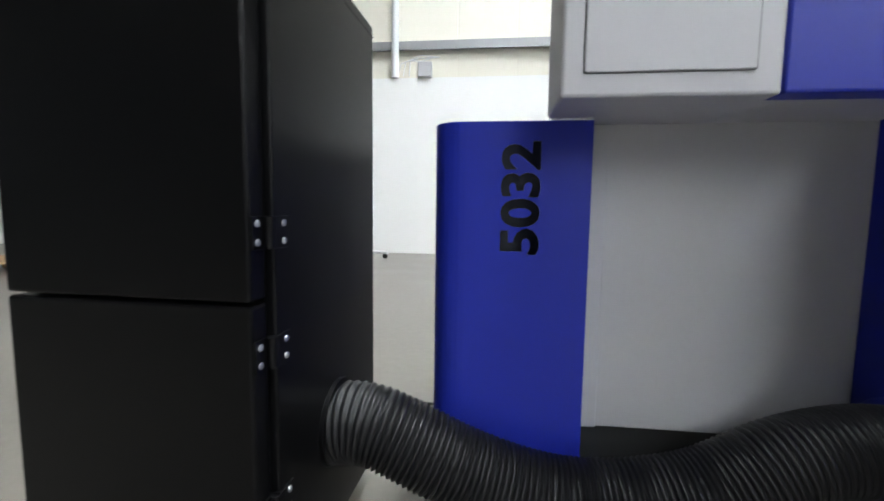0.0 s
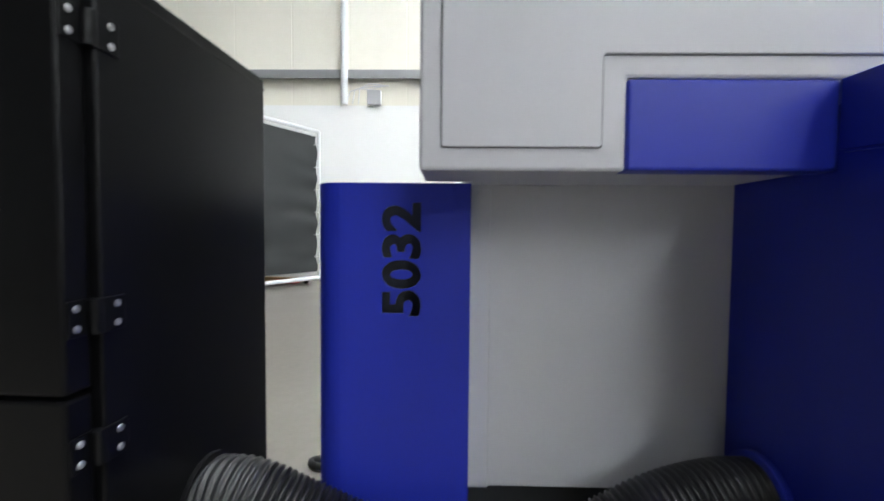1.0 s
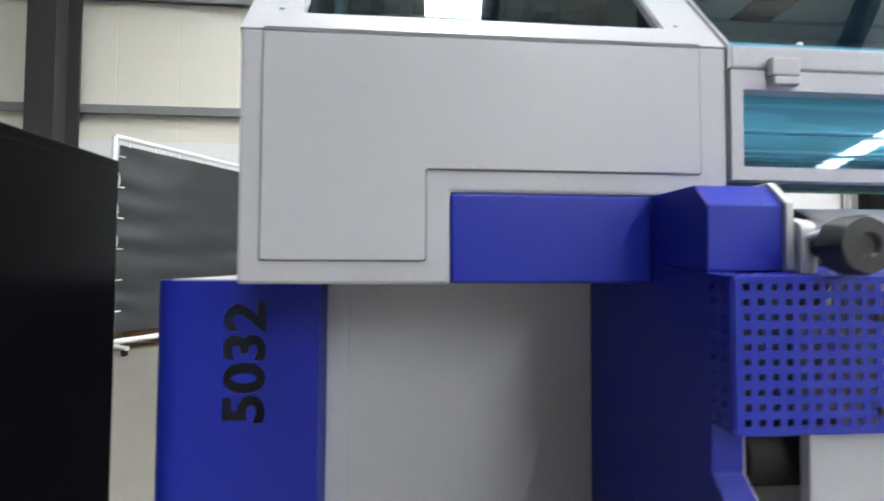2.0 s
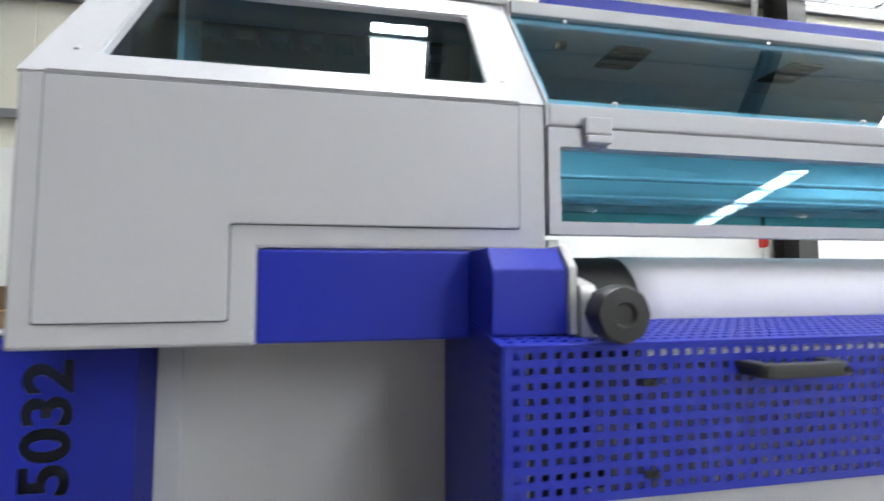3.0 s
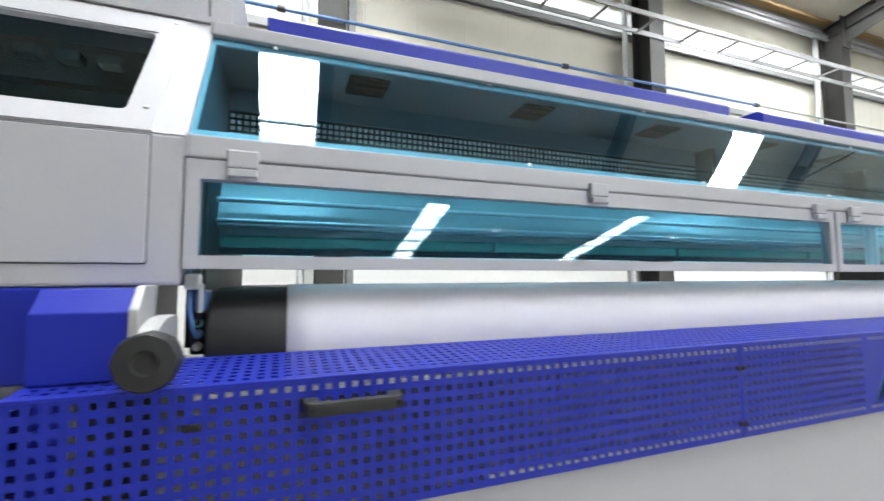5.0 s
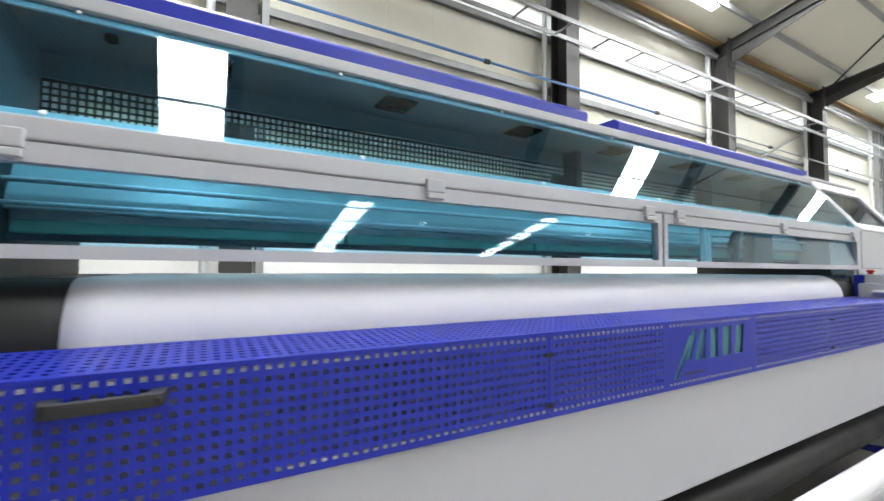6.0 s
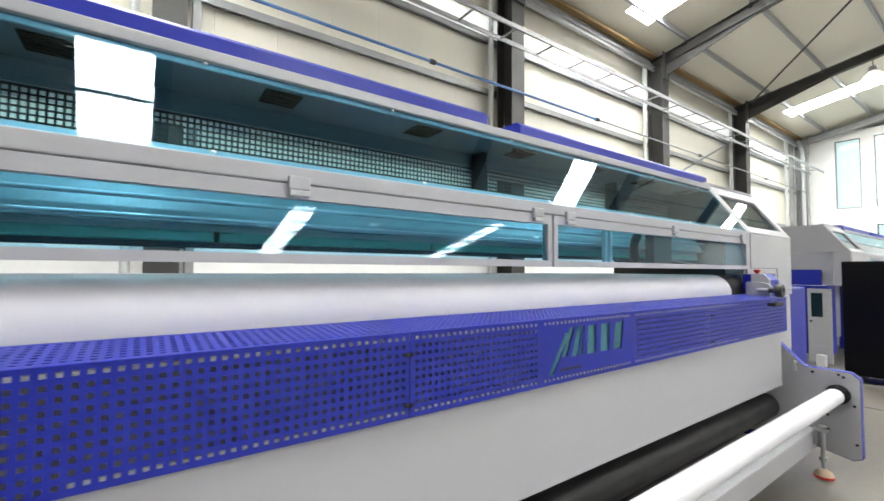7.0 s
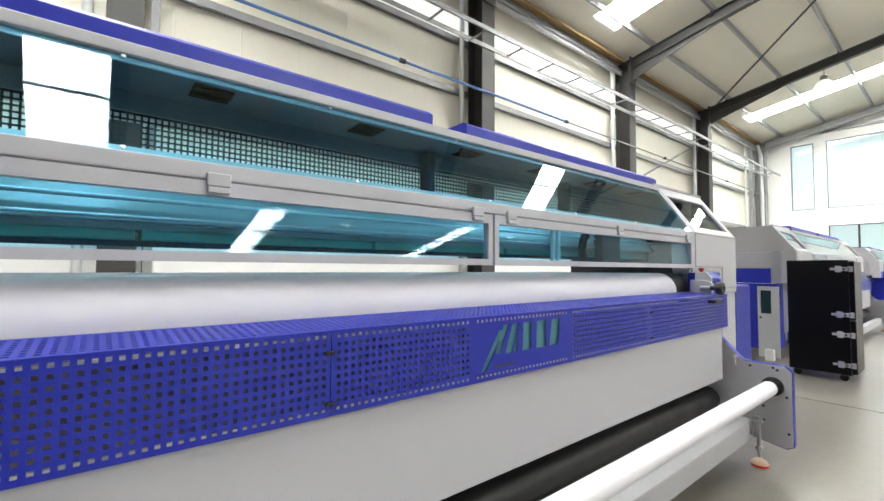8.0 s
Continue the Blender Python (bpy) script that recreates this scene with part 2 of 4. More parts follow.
def cut(ob, tool):
    """ob with the shape of tool cut out of it; tool is removed."""
    mod = ob.modifiers.new("cut", "BOOLEAN")
    mod.object, mod.operation, mod.solver = tool, "DIFFERENCE", "EXACT"
    mod.use_self = True
    bpy.context.view_layer.update()
    me = bpy.data.meshes.new_from_object(ob.evaluated_get(bpy.context.evaluated_depsgraph_get()))
    ob.modifiers.clear()
    ob.data = me
    bpy.data.objects.remove(tool)
    return ob


def text_mesh(name, body, size, depth, m, bold=0.0):
    cu = bpy.data.curves.new(name, "FONT")
    cu.body, cu.size, cu.extrude, cu.resolution_u, cu.offset = body, size, depth, 4, bold
    tmp = new(name + "_curve", cu)
    bpy.context.view_layer.update()
    me = bpy.data.meshes.new_from_object(tmp.evaluated_get(bpy.context.evaluated_depsgraph_get()))
    bpy.data.objects.remove(tmp)
    me.transform(m)
    return new(name, me)


# ---- the hall ----
COLUMNS = [8.3 + 6.95 * k for k in range(-3, 4)]
EAVE_Y, EAVE_Z, RIDGE_Y, RIDGE_Z = 7.95, 8.4, -9.2, 11.5
FAR_Y = -2 * EAVE_Y + 2 * RIDGE_Y + EAVE_Y


def roof_z(y):
    return RIDGE_Z - (RIDGE_Z - EAVE_Z) * abs(y - RIDGE_Y) / (EAVE_Y - RIDGE_Y)


tagged(part("floor", boxes(((-17, -25, -0.2), (32, 8.2, 0.0))), FLOOR), "pale grey polished concrete floor of the hall", "floor", kind="structure")
tagged(part("floor_joint", boxes(((-17, -0.42, 0.0), (32, -0.412, 0.002)), ((6.0, -25, 0.0), (6.008, 8, 0.002)), ((12.0, -25, 0.0), (12.008, 8, 0.002))), DARK), "thin saw-cut joints in the concrete floor", "floor", kind="structure")


def corrugated_wall(name, x0, x1, y, z0, z1, label):
    """Profiled sheet: a shallow trapezoid section repeated along x."""
    verts, faces = [], []
    xs = []
    x = x0
    while x < x1:
        xs += [(x, 0.0), (x + 0.97, 0.0), (x + 0.98, 0.003), (x + 0.99, 0.003), (x + 1.0, 0.0)]
        x += 1.0
    for px, d in xs:
        verts += [(px, y + d, z0), (px, y + d, z1)]
    for i in range(len(xs) - 1):
        faces.append((2 * i, 2 * i + 2, 2 * i + 3, 2 * i + 1))
    k = len(verts)
    verts += [(x0, y + 0.12, z0), (x1, y + 0.12, z0), (x1, y + 0.12, z1), (x0, y + 0.12, z1)]
    faces.append((k, k + 3, k + 2, k + 1))
    return tagged(mesh_ob(name, verts, faces, CREAM), label, "wall", kind="structure")


corrugated_wall("wall_north", -17, 32, 7.9, 0, 8.6, "cream profiled sheet wall behind the machines")
tagged(part("wall_north_lining", boxes(((-17, 7.70, 0.0), (32, 7.78, 2.97))), WHITEWALL), "white plasterboard lining on the lower wall", "wall", kind="structure")
# unseen west and south walls, added to close the hall; grey limits bounce
tagged(part("wall_west", boxes(((-17.2, -25, 0), (-17, 8, 11.6))), SHEETGREY), "unseen plain end wall, greyed to hold back bounced light", "wall", kind="structure")
tagged(part("wall_south", boxes(((-17, -25.2, 0), (32, -25, 9.0))), SHEETGREY), "unseen plain wall across the hall, greyed to hold back bounced light", "wall", kind="structure")
# end wall with its window openings
EX = 31.0
ys = [(8.0, 6.14), (6.14, 5.15), (5.15, 4.65), (4.65, 1.2), (1.2, -25.0)]
bm = bmesh.new()
for k, (a, b) in enumerate(ys):
    if k in (1, 3):
        add_box(bm, (EX, a, 8.0), (EX + 0.25, b, 11.6))
        add_box(bm, (EX, a, 3.5 if k == 3 else 0.0), (EX + 0.25, b, 4.4))
    else:
        add_box(bm, (EX, a, 0), (EX + 0.25, b, 11.6))
tagged(part("wall_east", bm, WHITEWALL), "white end wall with upper office windows", "wall", kind="structure")


def hall_window(name, y0, y1, z0, z1, mullions, label, frame_paint=SHEETGREY):
    w = tagged(empty(name, (EX, (y0 + y1) / 2, z0)), label, "window", kind="structure")
    t = 0.05
    part("window_frame", boxes(((EX + 0.02, y0, z0), (EX + 0.12, y0 - t, z1)), ((EX + 0.02, y1, z0), (EX + 0.12, y1 + t, z1)),
         ((EX + 0.02, y0 - t, z0), (EX + 0.12, y1 + t, z0 + t)), ((EX + 0.02, y0 - t, z1 - t), (EX + 0.12, y1 + t, z1)),
         *[((EX + 0.03, m - 0.04, z0 + t), (EX + 0.11, m + 0.04, z1 - t)) for m in mullions]), frame_paint, w)
    part("pane", boxes(((EX + 0.06, y0 - t, z0 + t), (EX + 0.07, y1 + t, z1 - t))), CLEAR, w)
    part("daylit_room", boxes(((EX + 0.9, y0 + 0.6, z0 - 0.3), (EX + 0.95, y1 - 0.6, z1 + 0.3))), OFFICE, w)
    return w


hall_window("window_1", 6.14, 5.15, 4.4, 8.0, [], "tall narrow office window, brightly daylit")
hall_window("window_2", 4.65, 1.2, 4.4, 8.0, [], "wide office window, brightly daylit")
hall_window("door_1", 4.65, 1.2, 0.0, 3.5, [3.5, 2.35], "glazed entrance with dark metal frame", STEELDARK)

# roof: sheets between the skylight strips, on two slopes
NEAR_STRIPS = [(0.18, 1.22), (12.35, 13.55), (25.5, 26.7)]
FAR_STRIPS = [(6.9, 8.1), (19.2, 20.4)]


def slope_slab(bm, x0, x1, y0, y1, lift, thick):
    v = []
    for h in (lift, lift + thick):
        for x, y in ((x0, y0), (x1, y0), (x1, y1), (x0, y1)):
            v.append(bm.verts.new((x, y, roof_z(y) + h)))
    for f in ((3, 2, 1, 0), (4, 5, 6, 7), (0, 1, 5, 4), (1, 2, 6, 5), (2, 3, 7, 6), (3, 0, 4, 7)):
        bm.faces.new([v[i] for i in f])


def roof_side(strips, y_eave, y_ridge, y_end, y_stop=None):
    bm = bmesh.new()
    x = -17.2
    for a, b in strips + [(32.3, None)]:
        slope_slab(bm, x, a, y_eave, y_ridge, 0.0, 0.1)
        x = b
    for a, b in strips:
        slope_slab(bm, a, b, y_eave, y_end, 0.0, 0.1)
        if y_stop is not None:
            slope_slab(bm, a, b, y_stop, y_ridge, 0.0, 0.1)
    return bm


rn = roof_side(NEAR_STRIPS, 8.3, RIDGE_Y, 6.8, -4.6)
tagged(part("ceiling", rn, ROOFW), "cream insulated roof sheets over the machines", "ceiling", kind="structure")
rf = roof_side(FAR_STRIPS, FAR_Y - 1.3, RIDGE_Y, FAR_Y + 1.6)
tagged(part("ceiling_far", rf, ROOFW), "cream insulated roof sheets of the other slope", "ceiling", kind="structure")
for strips, ya, yb in ((NEAR_STRIPS, 6.8, -4.6), (FAR_STRIPS, FAR_Y + 1.6, RIDGE_Y)):
    for a, b in strips:
        bm = bmesh.new()
        slope_slab(bm, a, b, ya, yb, 0.03, 0.02)
        tagged(part("skylight", bm, SKYLIGHT), "translucent daylight strip let into the roof", "skylight", "roof skylights")


def beam_i(bm, p, q, w, h, t=0.02, side=Vector((1, 0, 0))):
    """An I section from p to q; side is across its flanges."""
    p, q = Vector(p), Vector(q)
    d = (q - p).normalized()
    side = Vector(side).normalized()
    up = side.cross(d).normalized()
    w, h = w / 2, h / 2
    out = [(-w, -h), (w, -h), (w, -h + t), (t / 2, -h + t), (t / 2, h - t), (w, h - t), (w, h), (-w, h), (-w, h - t), (-t / 2, h - t), (-t / 2, -h + t), (-w, -h + t)]
    a = [bm.verts.new(p + side * x + up * y) for x, y in out]
    b = [bm.verts.new(q + side * x + up * y) for x, y in out]
    for i in range(12):
        bm.faces.new((a[i], a[(i + 1) % 12], b[(i + 1) % 12], b[i]))
    for ring in (a, b):
        for f in ((0, 1, 2, 3, 10, 11), (3, 4, 9, 10), (4, 5, 6, 7, 8, 9)):
            bm.faces.new([ring[i] for i in f])
    return bm


def portal(x, paint=STEELDARK, haunched=True):
    p = tagged(empty("portal_frame", (x, 7.4, 0)), "dark painted steel portal frame, column and rafter" if haunched else "pale galvanised end frame against the end wall", "steel frame", "portal frames")
    part("column", beam_i(bmesh.new(), (x, 7.38, 0.0), (x, 7.38, 8.1), 0.42, 0.5, 0.03), paint, p)
    part("rafter", beam_i(bmesh.new(), (x, 7.6, roof_z(7.6) - 0.37), (x, RIDGE_Y, roof_z(RIDGE_Y) - 0.37), 0.20, 0.34, 0.025), paint, p)
    if haunched:
        part("haunch", prism([(7.1, roof_z(7.1) - 0.52), (4.2, roof_z(4.2) - 0.54), (7.1, 7.62)], "x", x - 0.012, x + 0.012), paint, p)
    part("plate", boxes(((x - 0.2, 7.085, 7.5), (x + 0.2, 7.115, 8.4))), paint, p)
    return p


for x in COLUMNS[:-1]:
    portal(x)
portal(COLUMNS[-1] + 1.3, GALV, False)
for y in (6.4, 4.6, 2.8, 1.0, -0.8, -2.6, -4.4, -6.2, -8.0, -10.4, -12.2, -14.0, -15.8, -17.6, -19.4, -21.2):
    z = roof_z(y) - 0.1
    tagged(part("purlin", prism([(y - 0.04, z - 0.09), (y + 0.03, z - 0.09), (y + 0.03, z - 0.075), (y - 0.025, z - 0.075), (y - 0.025, z + 0.07), (y + 0.03, z + 0.07), (y + 0.03, z + 0.09), (y - 0.04, z + 0.09)], "x", -17, 31), GALV),
           "galvanised steel roof purlin", "purlin", "roof purlins")
cleat_mesh = None
for x in COLUMNS[2:-1]:
    for y in (6.4, 4.6, 2.8, 1.0, -0.8, -2.6):
        if cleat_mesh is None:
            cleat_mesh = part("cleat_pattern", boxes(((-0.09, -0.012, -0.20), (0.09, 0.012, 0.08)), ((-0.14, -0.05, -0.21), (0.14, 0.05, -0.195))), STEELDARK)
            cleat_data = cleat_mesh.data
            bpy.data.objects.remove(cleat_mesh)
        cl = tagged(new("purlin_cleat", cleat_data), "dark steel cleat joining purlin and rafter", "cleat", "purlin cleats")
        cl.location = (x, y + 0.055, roof_z(y) - 0.09)
for z in (3.52, 5.45, 6.75):
    tagged(part("wall_girt", prism([(7.76, z + 0.07), (7.76, z - 0.07), (7.775, z - 0.07), (7.775, z + 0.055), (7.885, z + 0.055), (7.885, z - 0.04), (7.897, z - 0.04), (7.897, z + 0.07)], "x", -17, 31), GALV),
           "galvanised steel rail along the sheet wall", "girt", "wall girts")
tagged(part("eaves_insulation", boxes(((-17, 7.36, 8.34), (31, 7.85, 8.42))), OCHRE), "ochre insulation edge along the eaves", "insulation", kind="structure")
tagged(part("eaves_beam", beam_i(bmesh.new(), (-17, 7.6, 8.22), (31, 7.6, 8.22), 0.14, 0.16, 0.015, side=(0, 1, 0)), GALV), "galvanised eaves beam", "beam", kind="structure")
for x in COLUMNS[1:]:
    tagged(part("downpipe", cyl((x - 0.42, 7.62, 0), (x - 0.42, 7.62, 8.1), 0.06, seg=16), FRAMEW), "white pipe running down beside a column", "pipe", "wall pipes")
    if x > 0:
        tagged(part("wall_stud", boxes(((x + 0.3, 7.5, 0), (x + 0.42, 7.7, 8.1)), bevel=0.01), GALV), "galvanised post beside a column", "post", "wall posts")

tagged(part("gutter_rail", beam_i(bmesh.new(), (-17, 7.5, 7.98), (31, 7.5, 7.98), 0.10, 0.14, 0.012, side=(0, 1, 0)), GALV), "galvanised rail under the eaves beam", "beam", kind="structure")

# cable ladder along the wall
tray = tagged(empty("cable_ladder", (8, 7, 6.4)), "galvanised cable ladder carried along the wall", "cable ladder")
for y in (6.55, 7.1):
    part("side_rail", boxes(((-16, y, 6.38), (30.8, y + 0.03, 6.48))), GALV, tray)
rung = None
for k in range(38):
    x = -15.5 + 1.22 * k
    if rung is None:
        rung = part("rung", boxes(((0, 6.58, 6.40), (0.05, 7.1, 6.43))), GALV, tray)
        me_rung = rung.data
        rung.location.x = x
    else:
        r = new("rung", me_rung)
        attach(r, tray)
        r.location.x = x
tagged(part("wall_daylight_band", boxes(((-16, 7.86, 6.92), (30.5, 7.895, 7.38))), DAYWIN), "translucent daylight band high in the wall", "window", kind="structure")
pipe = tagged(empty("conduit", (5, 7.1, 5.3)), "thin blue pipe run along the columns", "pipe")
part("tube", cyl((-10, 7.08, 5.30), (11.3, 7.08, 5.30), 0.028, seg=10), CONDUIT, pipe)
part("thin_tube", cyl((11.301, 7.08, 5.30), (30.5, 7.08, 5.30), 0.021, seg=10), GALV, pipe, "bare galvanised end of the pipe")
for x in (0.5, 5.75, 11.3, 17.5, 24.0):
    part("coupling", cyl((x, 7.08, 5.30), (x + 0.12, 7.08, 5.30), 0.05, seg=10), STEELDARK, pipe)
for a, b in ((15.5, 21.9),):
    tagged(part("wall_brace", cyl((a, 7.68, 4.0), (b, 7.68, 6.7), 0.04, seg=8), GALV), "diagonal steel bracing rod on the wall", "brace", "wall braces")
for a, b in ((15.4, 22.0),):
    tagged(part("roof_brace", cyl((b, 6.9, roof_z(6.9) - 0.35), (a, 1.0, roof_z(1.0) - 0.35), 0.032, seg=8), STEELDARK), "diagonal steel bracing rod under the roof", "brace", "roof braces")


tagged(part("end_wall_rail", boxes(((EX - 0.16, 7.3, 8.42), (EX - 0.002, -24.5, 8.54)), bevel=0.01), GALV), "galvanised rail across the end wall", "girt")
tagged(part("elbow_pipe", tube([(30.2, 7.45, 8.25), (30.2, 7.40, 8.05), (30.15, 7.32, 7.8), (30.1, 7.26, 7.5), (30.1, 7.25, 7.2), (30.1, 7.25, 0.0)], 0.085, 14), FRAMEW), "white rainwater pipe in the hall corner", "pipe")


def bay_lamp(x, y, z):
    lamp = tagged(empty("pendant_lamp", (x, y, z)), "round high bay pendant lamp, lit", "lamp", "hall lamps")
    part("shade", lathe([(0.0, 0.30), (0.02, 0.31), (0.13, 0.26), (0.22, 0.16), (0.25, 0.13)], (x, y, z), (0, 0, 1), 24), LAMPBELL, lamp, "pale translucent bell, lit from within")
    part("ballast", lathe([(0.0, 0.11), (0.02, 0.13), (0.16, 0.13), (0.19, 0.10)], (x, y, z + 0.251), (0, 0, 1), 20), GALV, lamp)
    part("bulb", lathe([(-0.20, 0.04), (-0.18, 0.11), (-0.12, 0.18), (-0.05, 0.21), (-0.004, 0.21)], (x, y, z), (0, 0, 1), 20), LAMPGLOW, lamp)
    part("cord", cyl((x, y, z + 0.441), (x, y, roof_z(y)), 0.012, seg=6), STEELDARK, lamp)


for x, y, z in ((22.9, 3.37, 8.25), (10.2, -14.6, 8.7), (21.6, -14.6, 8.7)):
    bay_lamp(x, y, z)


# ---- the printer ----
S_DIR = Vector((0, 0.207, 0.29)).normalized()
S_NRM = Vector((0, -S_DIR.z, S_DIR.y))


def slope_frame(y, z):
    """Local x along the machine, y up the slope, z out of it."""
    m = Matrix.Identity(4)
    for i, c in enumerate((Vector((1, 0, 0)), S_DIR, S_NRM)):
        m[0][i], m[1][i], m[2][i] = c
    m.translation = (0, y, z)
    return m


def moved(bm, m):
    bm.transform(m)
    return bm


MIRROR = 4.695
FRONT, KNEE, RIDGE, BACK = 1.152, 1.358, 1.70, 2.05
GX0, GX1, GY, GYB, GZ0, GZ1 = 0.38, 4.195, 0.966, 1.136, 0.770, 0.966
HOOD_LEN = (RIDGE - KNEE) / S_DIR.z


def end_module(pr, mirrored):
    X = (lambda x: MIRROR - x) if mirrored else (lambda x: x)

    def P(poly):
        return [(X(a), b) for a, b in poly]

    # cabinet with its stepped underside
    part("end_cabinet", prism(P([(-0.295, 0.946), (0.044, 0.946), (0.044, 1.097), (0.523, 1.097), (0.523, KNEE), (-0.295, KNEE)]), "y", FRONT, 1.315, 0.006), GREY, pr)
    part("cabinet_body", prism(P([(-0.198, 0.950), (0.044, 0.950), (0.044, 1.097), (0.523, 1.097), (0.523, KNEE), (-0.198, KNEE)]), "y", 1.3155, BACK, 0.003), GREY, pr)
    panel = rounded([(-0.258, 0.985), (0.003, 0.985), (0.003, 1.135), (0.472, 1.135), (0.472, KNEE - 0.006), (-0.258, KNEE - 0.006)], 0.006, only=(0, 1, 2, 3))
    cx, cz = 0.1, 1.19
    gap = [(a + math.copysign(0.0022, a - (0.0 if b < 1.135 else cx)), b + math.copysign(0.0022, b - (1.1 if a < 0.004 else cz))) for a, b in panel]
    part("panel_gap", prism(P(gap), "y", FRONT - 0.0012, FRONT + 0.002), GAP, pr)
    part("access_panel", prism(P(panel), "y", FRONT - 0.004, FRONT + 0.002, 0.0012, seg=1), GREY, pr, "flush grey access panel with an L-shaped outline")
    # sloping hood with a window
    m = slope_frame(FRONT, KNEE)
    x0, x1, wa, wb, s0, s1 = -0.296, 0.523, -0.206, 0.425, 0.055, 0.335
    bm = bmesh.new()
    for a, b in (((x0, 0, -0.012), (x1, s0, 0)), ((x0, s1, -0.012), (x1, HOOD_LEN, 0)), ((x0, s0, -0.012), (wa, s1, 0)), ((wb, s0, -0.012), (x1, s1, 0))):
        add_box(bm, (X(a[0]), a[1], a[2]), (X(b[0]), b[1], b[2]))
    rr = 0.014
    for ca, sa in ((wa, 1), (wb, -1)):
        for cs, ss in ((s0, 1), (s1, -1)):
            arc = [(X(ca + sa * rr * (1 - math.sin(k * math.pi / 12))), cs + ss * rr * (1 - math.cos(k * math.pi / 12))) for k in range(7)]
            prism([(X(ca), cs)] + arc, "z", -0.012, 0.0, bm=bm)
    part("hood_front", moved(bm, m), GREY, pr)
    bm = bmesh.new()
    for a, b in (((-0.258, 0.001, 0), (0.474, s0 - 0.003, 0.003)), ((-0.258, s1 + 0.003, 0), (0.474, HOOD_LEN - 0.012, 0.003)), ((-0.258, s0 - 0.003, 0), (wa - 0.003, s1 + 0.003, 0.003)), ((wb + 0.003, s0 - 0.003, 0), (0.474, s1 + 0.003, 0.003))):
        add_box(bm, (X(a[0]), a[1], a[2] + 0.0002), (X(b[0]), b[1], b[2]))
    part("hood_skin", moved(bm, m), GREY, pr, "grey cover sheet folded over the hood")
    for sx in (-0.24, 0.455):
        for sy in (s0 + 0.01, HOOD_LEN - 0.03):
            part("hood_screw", moved(lathe([(0, 0.005), (0.002, 0.0045), (0.003, 0.002)], (X(sx), sy, 0.003), (0, 0, 1), 10), m), STEEL, pr)
    part("hood_window", moved(boxes(((X(wa - 0.01), s0 - 0.01, -0.02), (X(wb + 0.01), s1 + 0.01, -0.014))), m), ACRYLIC, pr, "dark teal tinted window")
    top_y = FRONT + (RIDGE - KNEE) / 1.4
    xi = -0.198
    nose = [(FRONT + 0.004, KNEE + 0.001), (top_y, RIDGE - 0.002), (top_y + 0.03, RIDGE - 0.002), (top_y + 0.03, KNEE + 0.001)]
    rear = [(top_y + 0.031, KNEE + 0.001), (top_y + 0.031, RIDGE - 0.002), (BACK, RIDGE - 0.002), (BACK, KNEE + 0.001)]
    for a in (x0, x1 - 0.012):
        part("hood_side", prism(nose, "x", X(a), X(a + 0.012)), GREY, pr)
    for a in (xi, x1 - 0.012):
        part("hood_side", prism(rear, "x", X(a), X(a + 0.012)), GREY, pr)
    part("hood_top", boxes(((X(xi), top_y + 0.03, RIDGE), (X(x1 + 0.012), BACK, RIDGE + 0.014)), ((X(x0), top_y - 0.01, RIDGE), (X(x1 + 0.012), top_y + 0.0295, RIDGE + 0.014))), GREY, pr)
    # black sheets added over the lit grey sides, painting the hood's inner shade
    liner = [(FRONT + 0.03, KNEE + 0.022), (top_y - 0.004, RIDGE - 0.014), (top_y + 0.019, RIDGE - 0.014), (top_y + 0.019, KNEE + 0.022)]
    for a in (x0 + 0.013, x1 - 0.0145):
        part("hood_shade_liner", prism(liner, "x", X(a), X(a + 0.0015)), PIT, pr)
    # return gets the same black, shade put into its colour
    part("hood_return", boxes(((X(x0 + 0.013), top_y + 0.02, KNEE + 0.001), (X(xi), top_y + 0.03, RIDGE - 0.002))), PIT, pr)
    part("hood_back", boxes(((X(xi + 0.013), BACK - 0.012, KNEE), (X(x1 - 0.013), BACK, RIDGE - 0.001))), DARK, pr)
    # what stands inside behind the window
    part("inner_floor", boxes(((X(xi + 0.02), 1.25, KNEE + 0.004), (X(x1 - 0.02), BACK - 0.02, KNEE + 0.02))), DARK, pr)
    for k in range(8):
        c = -0.17 + 0.075 * k
        part("head_bracket", boxes(((X(c), 1.46, 1.598), (X(c + 0.045), 1.50, 1.622)), bevel=0.004), GAP, pr)
    part("head_rail", boxes(((X(-0.18), 1.501, 1.56), (X(0.47), 1.54, 1.655))), DARK, pr)
    # blue cross bar, rounded pillar, recessed panel
    part("blue_rail", boxes(((X(0.0445), FRONT - 0.002, 0.948), (X(0.386), FRONT + 0.05, 1.096)), bevel=0.005), BLUE, pr)
    part("under_tray", boxes(((X(0.0445), FRONT + 0.051, 0.952), (X(0.380), BACK - 0.2, 1.096)), bevel=0.003), GREY, pr)
    # core coloured dark to paint the unlit hollow behind the cut digits
    part("pillar_shade_core", prism([(X(-0.512), 1.40), (X(-0.205), 1.40), (X(-0.205), 1.96), (X(-0.512), 1.96)], "z", 0.12, 0.939), DARK, pr)
    face = rounded([(X(-0.530), 1.42), (X(-0.530), 1.322), (X(-0.200), 1.322), (X(-0.200), 1.398)], 0.07, only=(1,), n=10)
    inner = [(X(-0.203), 1.398), (X(-0.203), 1.325)]
    inner += [(a + (0.003 if not mirrored else -0.003), b + 0.003) for a, b in face[1:-2][::-1]] + [(X(-0.527), 1.42)]
    pillar = part("pillar", prism(face + inner, "z", 0.115, 0.9445), BLUE, pr, "blue sheet pillar with a rounded corner")
